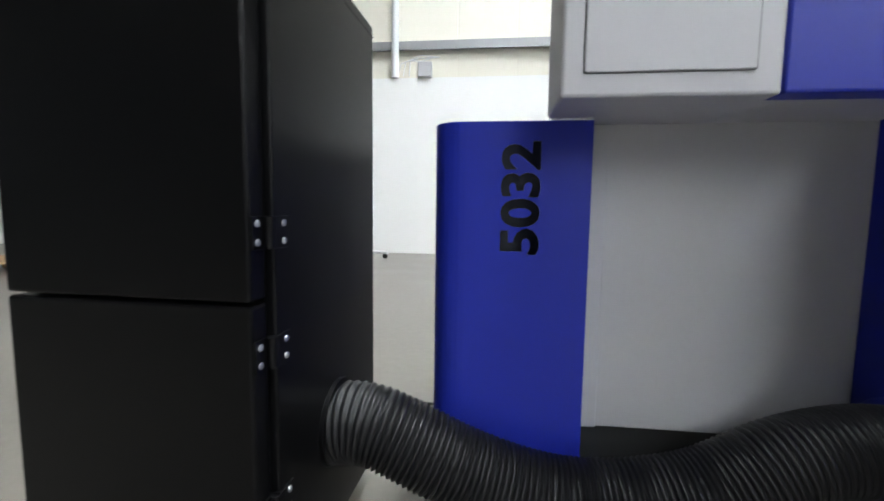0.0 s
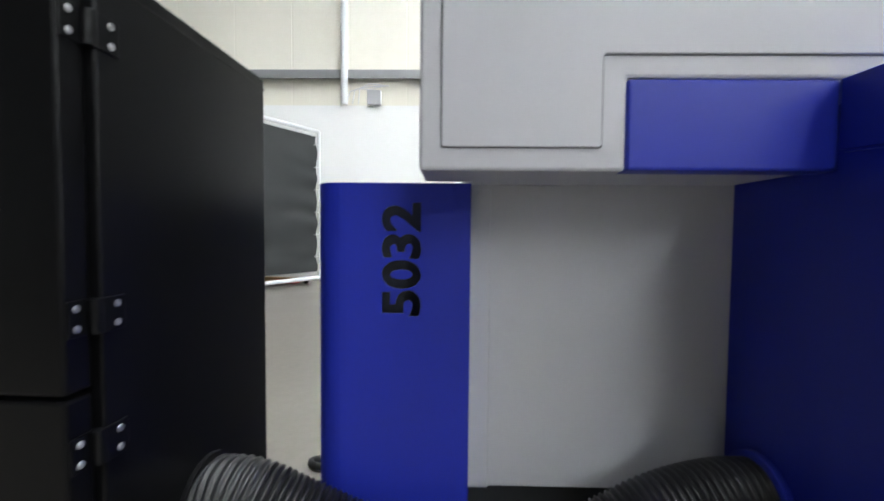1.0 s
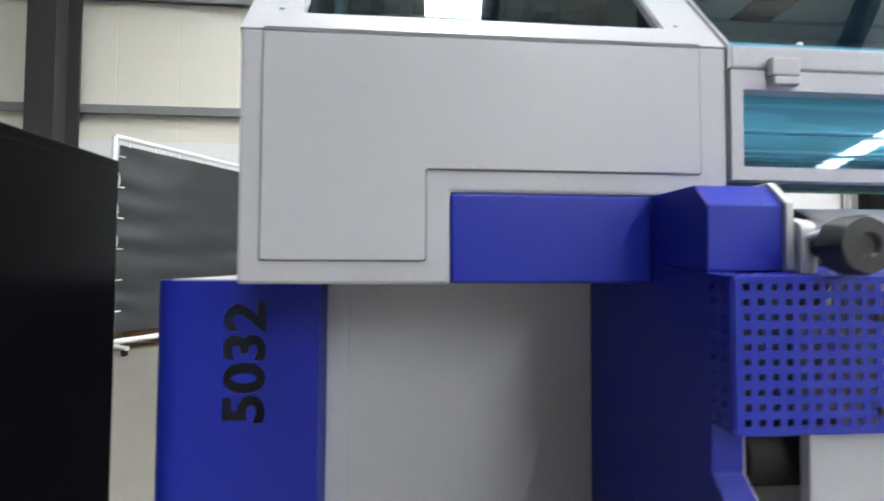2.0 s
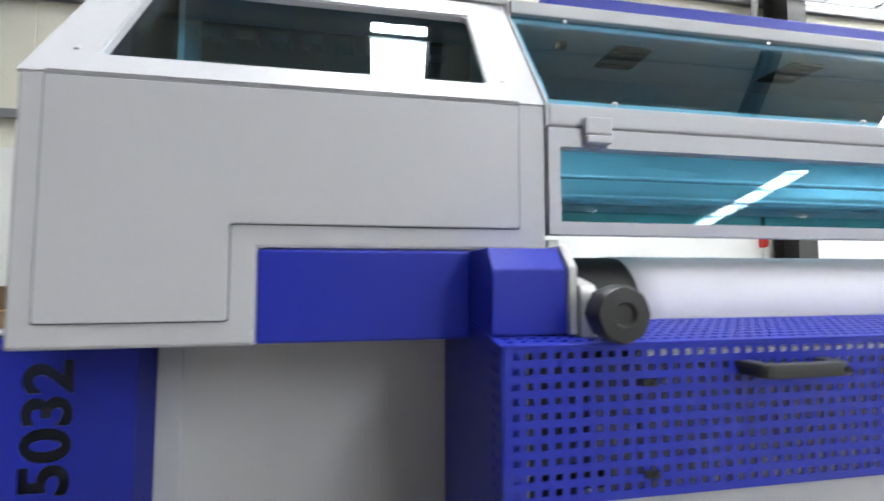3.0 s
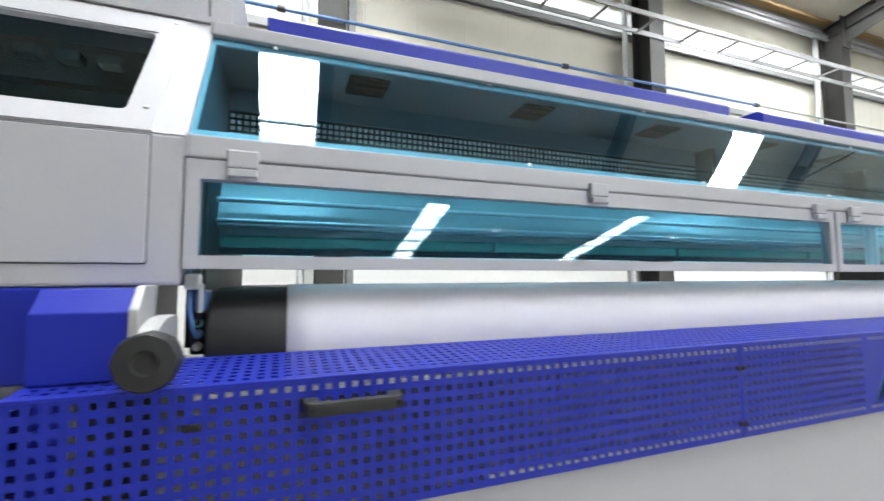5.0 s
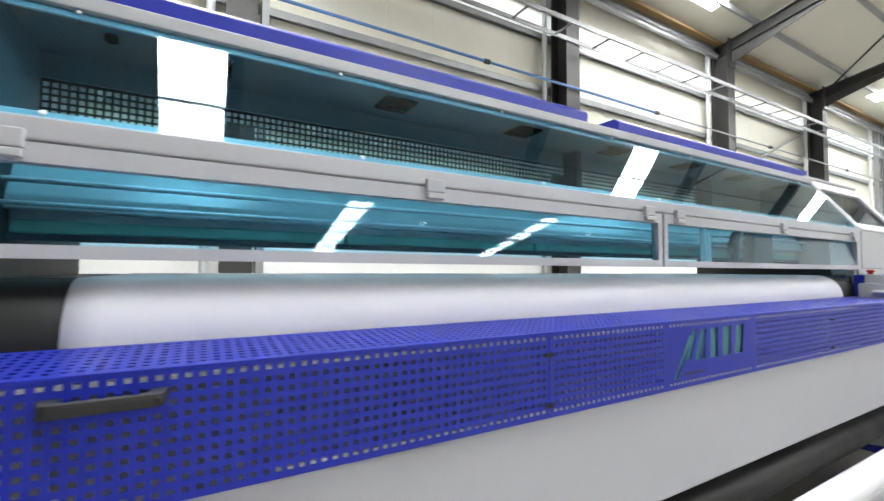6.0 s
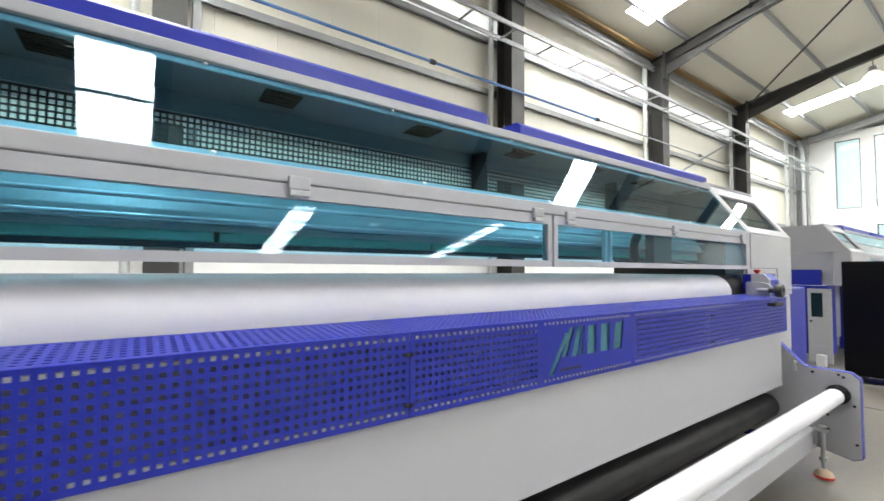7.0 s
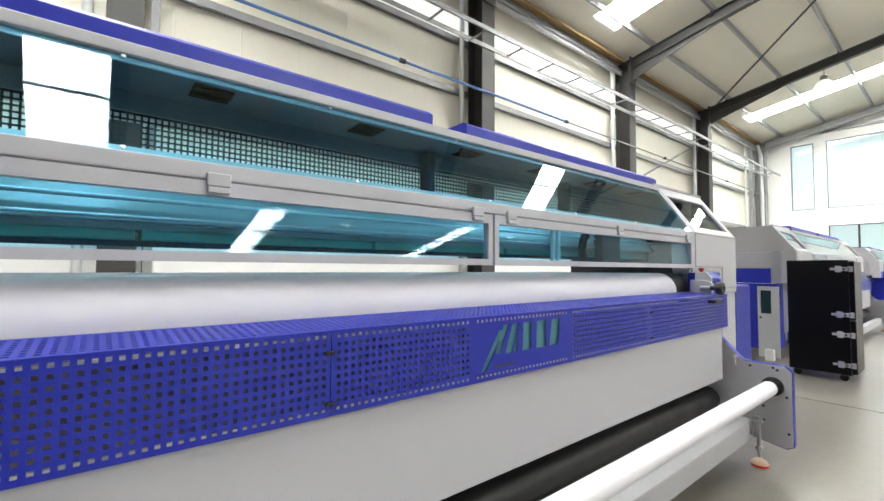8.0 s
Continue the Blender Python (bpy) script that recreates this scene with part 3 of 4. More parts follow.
    part("pillar_top", boxes(((X(-0.524), 1.402, 0.9395), (X(-0.206), 1.98, 0.9445))), GREY, pr)
    part("pillar_side", boxes(((X(-0.530), 1.4205, 0.115), (X(-0.525), 1.98, 0.9445)), bevel=0.001), BLUE, pr)
    if not mirrored:
        rot = Matrix(((0, -1, 0, 0), (0, 0, -1, 0), (1, 0, 0, 0), (0, 0, 0, 1)))
        digits = text_mesh("digit_tool", "5032", 0.122, 0.05, rot, 0.0045)
        co = [v.co for v in digits.data.vertices]
        lo = [min(c[i] for c in co) for i in range(3)]
        hi = [max(c[i] for c in co) for i in range(3)]
        kx, kz = 0.083 / (hi[0] - lo[0]), 0.237 / (hi[2] - lo[2])
        digits.data.transform(Matrix.Translation((-0.385, 1.324, 0.667)) @ Matrix.Diagonal((kx, 1, kz, 1)) @ Matrix.Translation((-lo[0], 0, -lo[2])))
        cut(pillar, digits)
    part("recessed_panel", boxes(((X(-0.199), 1.40, 0.26), (X(0.386), 1.42, 0.99)), bevel=0.002), LIGHT, pr)
    part("recess_edge", boxes(((X(-0.199), 1.392, 0.26), (X(-0.152), 1.3995, 0.94)), bevel=0.002), LIGHT, pr)
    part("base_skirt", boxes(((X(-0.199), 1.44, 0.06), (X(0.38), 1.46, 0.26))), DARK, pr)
    if mirrored:
        part("lower_cabinet", boxes(((4.262, FRONT + 0.012, 0.10), (4.99, 1.38, 0.943)), bevel=0.005), GREY, pr)
        part("cabinet_door", boxes(((4.32, FRONT + 0.006, 0.14), (4.97, FRONT + 0.011, 0.905)), bevel=0.002), GREY, pr)
        part("side_post", boxes(((5.02, FRONT + 0.02, 0.06), (5.38, 1.60, 0.995)), bevel=0.012), BLUE, pr)
    for cx, cy in ((-0.45, 1.9), (0.25, 1.6)):
        part("levelling_foot", lathe([(0, 0.045), (0.012, 0.045), (0.02, 0.012), (0.12, 0.012)], (X(cx), cy, 0), (0, 0, 1), 16), STEEL, pr)


def arm(pr, x, inward):
    """Side arm that carries the rolls: blue outside and edge, grey inside."""
    poly = [(1.42, 0.10), (1.42, 0.99), (1.150, 0.995), (1.150, 1.092), (1.042, 1.0905), (1.016, 1.060), (1.016, 0.70), (0.90, 0.576), (0.70, 0.574), (0.664, 0.545), (0.664, 0.13), (0.70, 0.11), (0.98, 0.16), (1.1, 0.10)]
    part("arm_plate", prism(poly, "x", x, x + inward * 0.046, 0.003), BLUE, pr)
    small = [(min(max(y, 0.667), 1.40), min(z - 0.004 if z > 0.5 else z + 0.004, 0.95)) for y, z in poly if y < 1.10 or y > 1.2]
    small = [(y if y > 0.99 or y < 0.95 else y + 0.003, z) for y, z in small]
    part("arm_liner", prism(small, "x", x + inward * 0.0462, x + inward * 0.0482), GREY, pr)
    xi = x + inward * 0.0485
    for y, z in ((0.73, 0.545), (0.69, 0.40), (0.685, 0.20), (0.75, 0.555), (0.80, 0.33), (0.80, 0.25), (0.86, 0.55)):
        part("bolt", cyl((xi, y, z), (xi + inward * 0.006, y, z), 0.007, seg=8), RUBBER, pr)
    hub = part("hub", lathe([(0, 0.052), (0.02, 0.052), (0.024, 0.046), (0.03, 0.03), (0.06, 0.028)], (xi, 0.753, 0.451), (inward, 0, 0), 24), RUBBER, pr, "black hub that holds the roll")
    for k in range(8):
        a = k * math.tau / 8
        part("hub_screw", cyl((xi + inward * 0.018, 0.753 + 0.042 * math.cos(a), 0.451 + 0.042 * math.sin(a)), (xi + inward * 0.026, 0.753 + 0.042 * math.cos(a), 0.451 + 0.042 * math.sin(a)), 0.005, seg=8), STEELDARK, hub)
    part("hook", tube([(xi, 0.93, 0.59), (xi + inward * 0.03, 0.93, 0.60), (xi + inward * 0.035, 0.93, 0.57), (xi + inward * 0.03, 0.93, 0.545)], 0.008, 8), ALU, pr)
    xf = x + inward * 0.105
    foot = part("foot_rod", cyl((xf, 0.811, 0.05), (xf, 0.811, 0.27), 0.010, seg=12), STEEL, pr)
    part("foot_pad", lathe([(0.0, 0.042), (0.012, 0.044), (0.03, 0.036), (0.045, 0.012)], (xf, 0.811, 0.0), (0, 0, 1), 20), mat("foot_rubber", (0.55, 0.42, 0.30), 0.6), foot, "beige rubber foot")
    part("foot_ring", lathe([(0.0, 0.0445), (0.008, 0.0455), (0.012, 0.0445)], (xf, 0.811, 0.002), (0, 0, 1), 20), RED, foot, "thin red ring")
    part("foot_bracket", boxes(((xf - 0.022, 0.790, 0.245), (xf + 0.022, 0.849, 0.257)), ((xf - 0.022, 0.838, 0.170), (xf + 0.022, 0.849, 0.244)), bevel=0.001), STEEL, foot)
    part("foot_nut", lathe([(0, 0.02), (0.018, 0.02)], (xf, 0.811, 0.258), (0, 0, 1), 6), STEEL, foot)
    part("foot_nut", lathe([(0, 0.02), (0.02, 0.02)], (xf, 0.811, 0.09), (0, 0, 1), 6), STEEL, foot)


def knob_unit(pr, mirrored):
    X = (lambda x: GX0 + GX1 - x) if mirrored else (lambda x: x)
    cap = [(1.013, 0.972), (1.013, 1.063), (1.040, 1.094), (1.150, 1.0955), (1.150, 0.982)]
    part("corner_cap", prism(cap, "x", X(0.3835), X(0.492), 0.002), BLUE, pr)
    part("side_plate", prism([(1.008, 0.972), (1.008, 1.067), (1.037, 1.099), (1.10, 1.099), (1.10, 0.978)], "x", X(0.493), X(0.505), 0.002), ALU, pr)
    part("knob_bracket", prism(rounded([(1.0, 0.968), (1.0, 1.04), (1.05, 1.052), (1.12, 1.052), (1.12, 0.968)], 0.012, only=(1, 2, 3)), "x", X(0.506), X(0.530), 0.002), ALU, pr)
    k = part("knob", lathe([(0, 0.014), (0.03, 0.014), (0.031, 0.031), (0.036, 0.036), (0.062, 0.037), (0.068, 0.034), (0.069, 0.016), (0.064, 0.013), (0.064, 0.004)], (X(0.532), 1.005, 1.005), (0, -1, 0), 48), PLASTIC, pr, "dark round hand knob")
    for v in k.data.vertices:
        dx, dz = v.co.x - X(0.532), v.co.z - 1.005
        if math.hypot(dx, dz) > 0.028:
            q = 1 + 0.014 * math.cos(8 * math.atan2(dz, dx))
            v.co.x, v.co.z = X(0.532) + dx * q, 1.005 + dz * q
    for i in range(8):
        a = i * math.tau / 8
        part("knob_grip", cyl((X(0.532) + 0.0325 * math.cos(a), 0.970, 1.005 + 0.0325 * math.sin(a)), (X(0.532) + 0.0325 * math.cos(a), 0.944, 1.005 + 0.0325 * math.sin(a)), 0.005, seg=8), PLASTIC, k)
    part("knob_shaft", cyl((X(0.532), 1.0, 1.005), (X(0.532), 1.06, 1.005), 0.011, seg=14), STEEL, k)
    part("clamp_lever", tube([(X(0.508), 1.03, 1.02), (X(0.520), 1.0, 1.018), (X(0.538), 0.99, 1.026)], 0.006, 8), ALU, pr)


def bridge_handle(pr, x0, x1, z):
    """A flat moulded bow on two broad feet."""
    d = GY - 0.0005
    outer = rounded([(x0 - 0.008, d), (x0 - 0.004, d - 0.038), (x1 + 0.004, d - 0.038), (x1 + 0.008, d)], 0.016, only=(1, 2), n=6)
    inner = rounded([(x1 - 0.014, d), (x1 - 0.016, d - 0.025), (x0 + 0.016, d - 0.025), (x0 + 0.014, d)], 0.010, only=(1, 2), n=6)
    bm = prism(outer + inner, "z", z - 0.009, z + 0.010, 0.0025)
    h = part("handle", soften(bm, 0.7), PLASTIC, pr, "dark plastic bridge handle")
    for x in (x0 + 0.003, x1 - 0.003):
        part("handle_screw", cyl((x, d - 0.0385, z), (x, d - 0.0365, z), 0.0045, seg=12), RUBBER, h)


def guard(pr):
    pitch, hole = 0.0187, 0.0088
    rows_f = 10
    rows_t = int((GYB - GY - 0.004) / pitch)

    def sheet(name, x0, x1, keep=None):
        nu = int((x1 - x0 - 0.01) / pitch)
        rim = (x1 - x0 - nu * pitch) / 2
        p = perforated(name, (x0, GY, GZ0), (1, 0, 0), (0, 0, 1), nu, rows_f, pitch, hole, -0.0016, BLUE, pr, keep, rim=rim, rim_v=(GZ1 - GZ0 - rows_f * pitch) / 2)
        return p

    sheet("guard_front", GX0 + 0.003, 1.611)
    sheet("guard_front", 1.613, 2.062)
    plate = sheet("guard_front", 2.062, 2.556, lambda i, j: 0 < j < 9)
    sheet("guard_front", 2.556, GX1 - 0.003)
    nu = int((GX1 - GX0 - 0.01) / pitch)
    perforated("guard_top", (GX0, GY, GZ1), (1, 0, 0), (0, 1, 0.07), nu, rows_t, pitch, hole, -0.0016, BLUE, pr, rim=(GX1 - GX0 - nu * pitch) / 2, rim_v=(GYB - GY - rows_t * pitch) / 2)
    for x in (GX0, GX1):
        perforated("guard_end", (x, GY + 0.003, GZ0), (0, 1, 0), (0, 0, 1), 2, rows_f, pitch, hole, 0.0016, BLUE, pr, rim=0.004, rim_v=(GZ1 - GZ0 - rows_f * pitch) / 2 - 0.001)
    # pale tabs added in each hole of the folded rows, painting see-through light
    for z, xa in ((GZ1 - 0.0138, 0.575), (GZ0 + 0.0138, 1.0)):
        verts, faces = [], []
        for x0, x1 in ((GX0 + 0.003, 1.611), (1.613, 2.062), (2.062, 2.556), (2.556, GX1 - 0.003)):
            n = int((x1 - x0 - 0.01) / pitch)
            first = x0 + (x1 - x0 - n * pitch) / 2 + (pitch - hole) / 2
            for i in range(n):
                x = first + i * pitch
                if not xa < x < 3.5:
                    continue
                k = len(verts)
                verts += [(x + p, GY + q, z + r) for q, t in ((-0.0004, 0.0), (0.0034, 0.0014)) for r in (-0.0034 + t, 0.0016 + t) for p in (0.0002, hole - 0.0002)]
                faces += [tuple(k + m for m in f) for f in ((0, 1, 3, 2), (4, 6, 7, 5), (0, 4, 5, 1), (2, 3, 7, 6), (0, 2, 6, 4), (1, 5, 7, 3))]
        tagged(mesh_ob("hole_light_tab", verts, faces, HOLELIGHT, pr), "pale tabs in the punched row, painting light seen through the holes", kind="stuff")
    part("guard_edge", boxes(((GX0, GY - 0.001, GZ1 - 0.0035), (GX1, GY + 0.003, GZ1 + 0.0006)), bevel=0.001), BLUE, pr)
    part("guard_lip", boxes(((GX0, GY, GZ0 - 0.002), (GX1, GY + 0.016, GZ0))), BLUE, pr)
    # dark sheet added so the first hole columns look into an unlit inside
    part("guard_shade_backing", boxes(((0.416, 1.03, 0.775), (0.53, 1.034, 0.955))), DARK, pr)
    for a, b in ((0.535, 2.028), (2.585, 3.17), (3.23, GX1 - 0.05)):
        part("inner_tray", boxes(((a, GY + 0.013, GZ0 + 0.004), (b, GY + 0.015, GZ1 - 0.024))), GAPTRAY, pr, "grey inner tray behind the punched guard")
    bridge_handle(pr, 0.724, 0.852, 0.929)
    bridge_handle(pr, 3.89, 4.01, 0.934)
    for x in (0.582, 1.611, 3.2):
        for z in (0.914, 0.797):
            s = part("guard_latch", boxes(((x - 0.011, GY - 0.004, z - 0.005), (x + 0.011, GY - 0.0005, z + 0.005)), bevel=0.0015), RUBBER, pr)
            part("latch_screw", cyl((x + 0.004, GY - 0.008, z), (x + 0.004, GY - 0.004, z), 0.004, seg=10), RUBBER, s)
    # emblem cut through the blank plate: slanted strokes and three blocks
    def strokes(y0, y1):
        bm = bmesh.new()
        for poly in ([(2.098, 0.795), (2.120, 0.795), (2.196, 0.915), (2.178, 0.920)], [(2.160, 0.846), (2.184, 0.846), (2.224, 0.934), (2.199, 0.934)],
                     [(2.205, 0.842), (2.234, 0.842), (2.268, 0.934), (2.240, 0.934)], [(2.242, 0.842), (2.262, 0.842), (2.272, 0.934), (2.271, 0.934)],
                     [(2.288, 0.842), (2.332, 0.842), (2.338, 0.934), (2.294, 0.934)], [(2.360, 0.842), (2.410, 0.842), (2.414, 0.934), (2.364, 0.934)], [(2.432, 0.842), (2.482, 0.842), (2.498, 0.934), (2.448, 0.934)]):
            prism(poly, "y", y0, y1, bm=bm)
        return bm

    cut(plate, part("emblem_tool", strokes(GY - 0.01, GY + 0.008), BLUE))
    # added teal sheet; its colour stands in for lit fabric behind the cuts
    part("emblem", boxes(((2.085, GY + 0.007, 0.788), (2.515, GY + 0.009, 0.940))), CYAN, pr, "teal sheet added behind a cut-out company emblem, coloured like lit fabric")
    for k in range(9):
        part("lettering_bar", boxes(((2.150 + 0.012 * k, GY - 0.0008, 0.803), (2.158 + 0.012 * k, GY - 0.0002, 0.812))), DARK, pr)


def canopy(pr):
    x0, x1 = 0.5285, MIRROR - 0.5285
    cheek = [(1.1485, 1.321), (1.1485, 1.363), (1.356, 1.654), (1.356, 1.6855), (1.47, 1.6855), (1.33, 1.321)]
    for a in (0.5235, MIRROR - 0.528):
        part("canopy_cheek", prism(cheek, "x", a, a + 0.0045), GREY, pr)
    m = slope_frame(1.148, 1.362)
    L = 0.356
    # fixed rail, lip, roof and the tinted sloping pane
    part("canopy_rail", boxes(((x0, 1.148, 1.321), (x1, 1.182, 1.362)), bevel=0.004), GREY, pr)
    part("canopy_flange", moved(boxes(((x0, 0.0, -0.010), (x1, 0.020, -0.006)), ((x0, L - 0.020, -0.010), (x1, L, -0.006)), ((x0, 0.021, -0.010), (x0 + 0.010, L - 0.021, -0.006)), ((x1 - 0.010, 0.021, -0.010), (x1, L - 0.021, -0.006))), m), LIGHT, pr)
    part("canopy_pane", moved(bowed_sheet(x0 + 0.002, x1 - 0.002, L - 0.002, 0.004, 0.0022), m @ Matrix.Translation((0, 0.002, -0.0015))), ACRYLIC, pr, "long sloping teal acrylic pane")
    part("canopy_lip", boxes(((x0, 1.348, 1.654), (x1, 1.378, 1.686)), bevel=0.003), GREY, pr)
    part("canopy_roof", boxes(((x0, 1.379, 1.674), (x1, BACK, 1.686))), GREY, pr)
    for a, b in ((0.64, 2.235), (2.42, 4.235)):
        b = min(b, x1 + 0.05)
        part("blue_top_cover", prism([(1.392, 1.687), (1.392, 1.744), (1.415, 1.762), (1.9, 1.762), (1.9, 1.687)], "x", a, b, 0.003), BLUE, pr)
    for k in range(7):
        for s in (0.008, L - 0.008):
            c = 0.66 + 0.555 * k
            part("pane_button", moved(lathe([(0, 0.0055), (0.002, 0.0055), (0.004, 0.003)], (c, s, 0.0), (0, 0, 1), 12), m), WHITEP, pr)
    for c in (0.70, 2.45):
        part("ceiling_sensor", lathe([(0, 0.014), (0.012, 0.014), (0.016, 0.008)], (c, 1.45, 1.6545), (0, 0, -1), 16), PIT, pr, "small black round sensor")
    # inside: ceiling with fan grilles, perforated back, ribs
    part("inner_ceiling", boxes(((x0, 1.380, 1.655), (x1, 1.66, 1.668))), INNER, pr)
    for k in range(7):
        c = 0.9 + 0.54 * k
        f = part("fan_grille", boxes(((c - 0.055, 1.435, 1.649), (c + 0.055, 1.545, 1.6545))), PIT, pr, "square fan grille")
        for j in range(3):
            part("grille_bar", boxes(((c - 0.05, 1.455 + 0.032 * j, 1.645), (c + 0.05, 1.463 + 0.032 * j, 1.6488))), PIT, f)
    nu = int((x1 - x0 - 0.02) / 0.018)
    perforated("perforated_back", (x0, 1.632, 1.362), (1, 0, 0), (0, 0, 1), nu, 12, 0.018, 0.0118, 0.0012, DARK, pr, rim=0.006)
    part("back_sheet", boxes(((x0, 1.630, 1.592), (x1, 1.634, 1.655))), INNER, pr)
    for c in (2.34, 3.4):
        part("canopy_rib", boxes(((c, 1.55, 1.364), (c + 0.03, 1.6295, 1.648)), bevel=0.003), RIB, pr)
    for a in (x0 + 0.001, x1 - 0.005):
        part("inner_end", prism([(1.165, 1.364), (1.375, 1.654), (1.628, 1.654), (1.628, 1.364)], "x", a, a + 0.004), INNER, pr)


def hatch(pr, x0, x1, latches):
    h = part("hatch_frame", boxes(((x0, 1.147, 1.283), (x1, 1.173, 1.3175)), ((x0, 1.147, 1.126), (x1, 1.173, 1.149)), ((x0, 1.147, 1.149), (x0 + 0.022, 1.173, 1.283)), ((x1 - 0.022, 1.147, 1.149), (x1, 1.173, 1.283))), GREY, pr, "hinged grey hatch frame")
    tilt = radians(9)
    bm = bowed_sheet(x0 + 0.01, x1 - 0.01, 0.14, 0.004, 0.0009)
    bm.transform(Matrix.Translation((0, 1.161, 1.216)) @ Matrix.Rotation(-tilt, 4, "X") @ Matrix.Rotation(radians(90), 4, "X") @ Matrix.Translation((0, -0.07, 0)))
    part("hatch_pane", bm, ACRYLIC, h, "clear teal acrylic pane")
    for c in latches:
        l = part("hatch_latch", boxes(((c - 0.026, 1.133, 1.304), (c + 0.026, 1.1465, 1.336)), bevel=0.003), GREY, h)
        part("latch_tongue", boxes(((c - 0.024, 1.131, 1.288), (c + 0.024, 1.1465, 1.302)), bevel=0.002), LIGHT, l)
    return h


def inner_works(pr):
    x0, x1 = 0.54, MIRROR - 0.54
    part("print_beam", prism([(1.40, 1.232), (1.405, 1.262), (1.51, 1.44), (1.60, 1.44), (1.60, 1.232)], "x", x0, x1, 0.003), TEAL, pr)
    part("beam_groove", boxes(((x0, 1.436, 1.214), (x1, 1.58, 1.2315))), TEAL, pr)
    for k in range(5):
        a = x0 + k * (x1 - x0) / 5
        part("guide_strip", boxes(((a + 0.006, 1.430, 1.184), (a + (x1 - x0) / 5 - 0.006, 1.58, 1.2135)), bevel=0.004), GREEN, pr)
    part("dark_strip", boxes(((x0, 1.425, 1.168), (x1, 1.455, 1.1835))), RIB, pr)
    part("under_cover", boxes(((x0, 1.176, 1.134), (x1, 1.215, 1.1455)), bevel=0.002), RIB, pr, "dark seal along the foot of the hatch")
    part("guide_rod", cyl((x0, 1.385, 1.290), (x1, 1.385, 1.290), 0.006, seg=10), STEEL, pr)
    part("guide_rod", cyl((x0, 1.385, 1.242), (x1, 1.385, 1.242), 0.005, seg=10), STEEL, pr)
    # carriage and its cable chain at the far end
    part("carriage", boxes(((3.42, 1.34, 1.150), (3.62, 1.395, 1.315)), bevel=0.006), DARK, pr, "dark print carriage")
    pts = [(3.30 - 0.05 * math.cos(t), 1.36, 1.225 + 0.075 * math.sin(t)) for t in np.linspace(-1.4, 1.4, 60)]
    part("cable_chain", tube(pts, lambda i: 0.020 + 0.003 * (i % 4 < 2), 10), RUBBER, pr, "black ribbed cable chain")
    for c in (3.00, 3.045):
        part("drain_tube", cyl((c, 1.37, 1.146), (c, 1.37, 1.33), 0.012, seg=12), WHITEP, pr)
    # small fittings at the head of the belt
    for x, s in ((0.540, 1), (MIRROR - 0.540, -1)):
        part("valve_block", boxes(((x - s * 0.012, 1.20, 1.05), (x + s * 0.018, 1.26, 1.088)), bevel=0.004), CONDUIT, pr)
        part("sensor", boxes(((x - s * 0.012, 1.16, 1.09), (x + s * 0.01, 1.20, 1.118)), bevel=0.003), STEEL, pr)
        part("fitting", cyl((x + s * 0.012, 1.17, 1.05), (x + s * 0.012, 1.17, 1.10), 0.006, seg=10), STEEL, pr)
        part("head_plate", boxes(((x - s * 0.030, 1.275, 0.975), (x - s * 0.004, 1.30, 1.12)), bevel=0.002), DARK, pr)
        part("bearing_block", boxes(((x - s * 0.010, 1.215, 0.970), (x + s * 0.016, 1.274, 1.046)), bevel=0.004), RIB, pr)
        for dz, pm in ((1.028, GREEN), (1.008, CONDUIT), (0.986, STEEL)):
            part("hose_fitting", lathe([(0, 0.008), (0.010, 0.008), (0.011, 0.0055), (0.022, 0.0055)], (x + s * 0.004, 1.214, dz), (0, -1, 0), 12), pm, pr)
        part("air_line", tube([(x + s * 0.004, 1.192, 1.008), (x + s * 0.001, 1.176, 1.02), (x - s * 0.006, 1.175, 1.06), (x - s * 0.008, 1.185, 1.10), (x - s * 0.008, 1.20, 1.13)], 0.004, 8), CONDUIT, pr)
        part("air_line", tube([(x + s * 0.006, 1.192, 1.028), (x + s * 0.010, 1.18, 1.04), (x + s * 0.006, 1.18, 1.075), (x, 1.20, 1.115)], 0.0035, 8), RUBBER, pr)
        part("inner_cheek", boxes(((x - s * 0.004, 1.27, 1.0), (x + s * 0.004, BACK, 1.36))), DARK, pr)


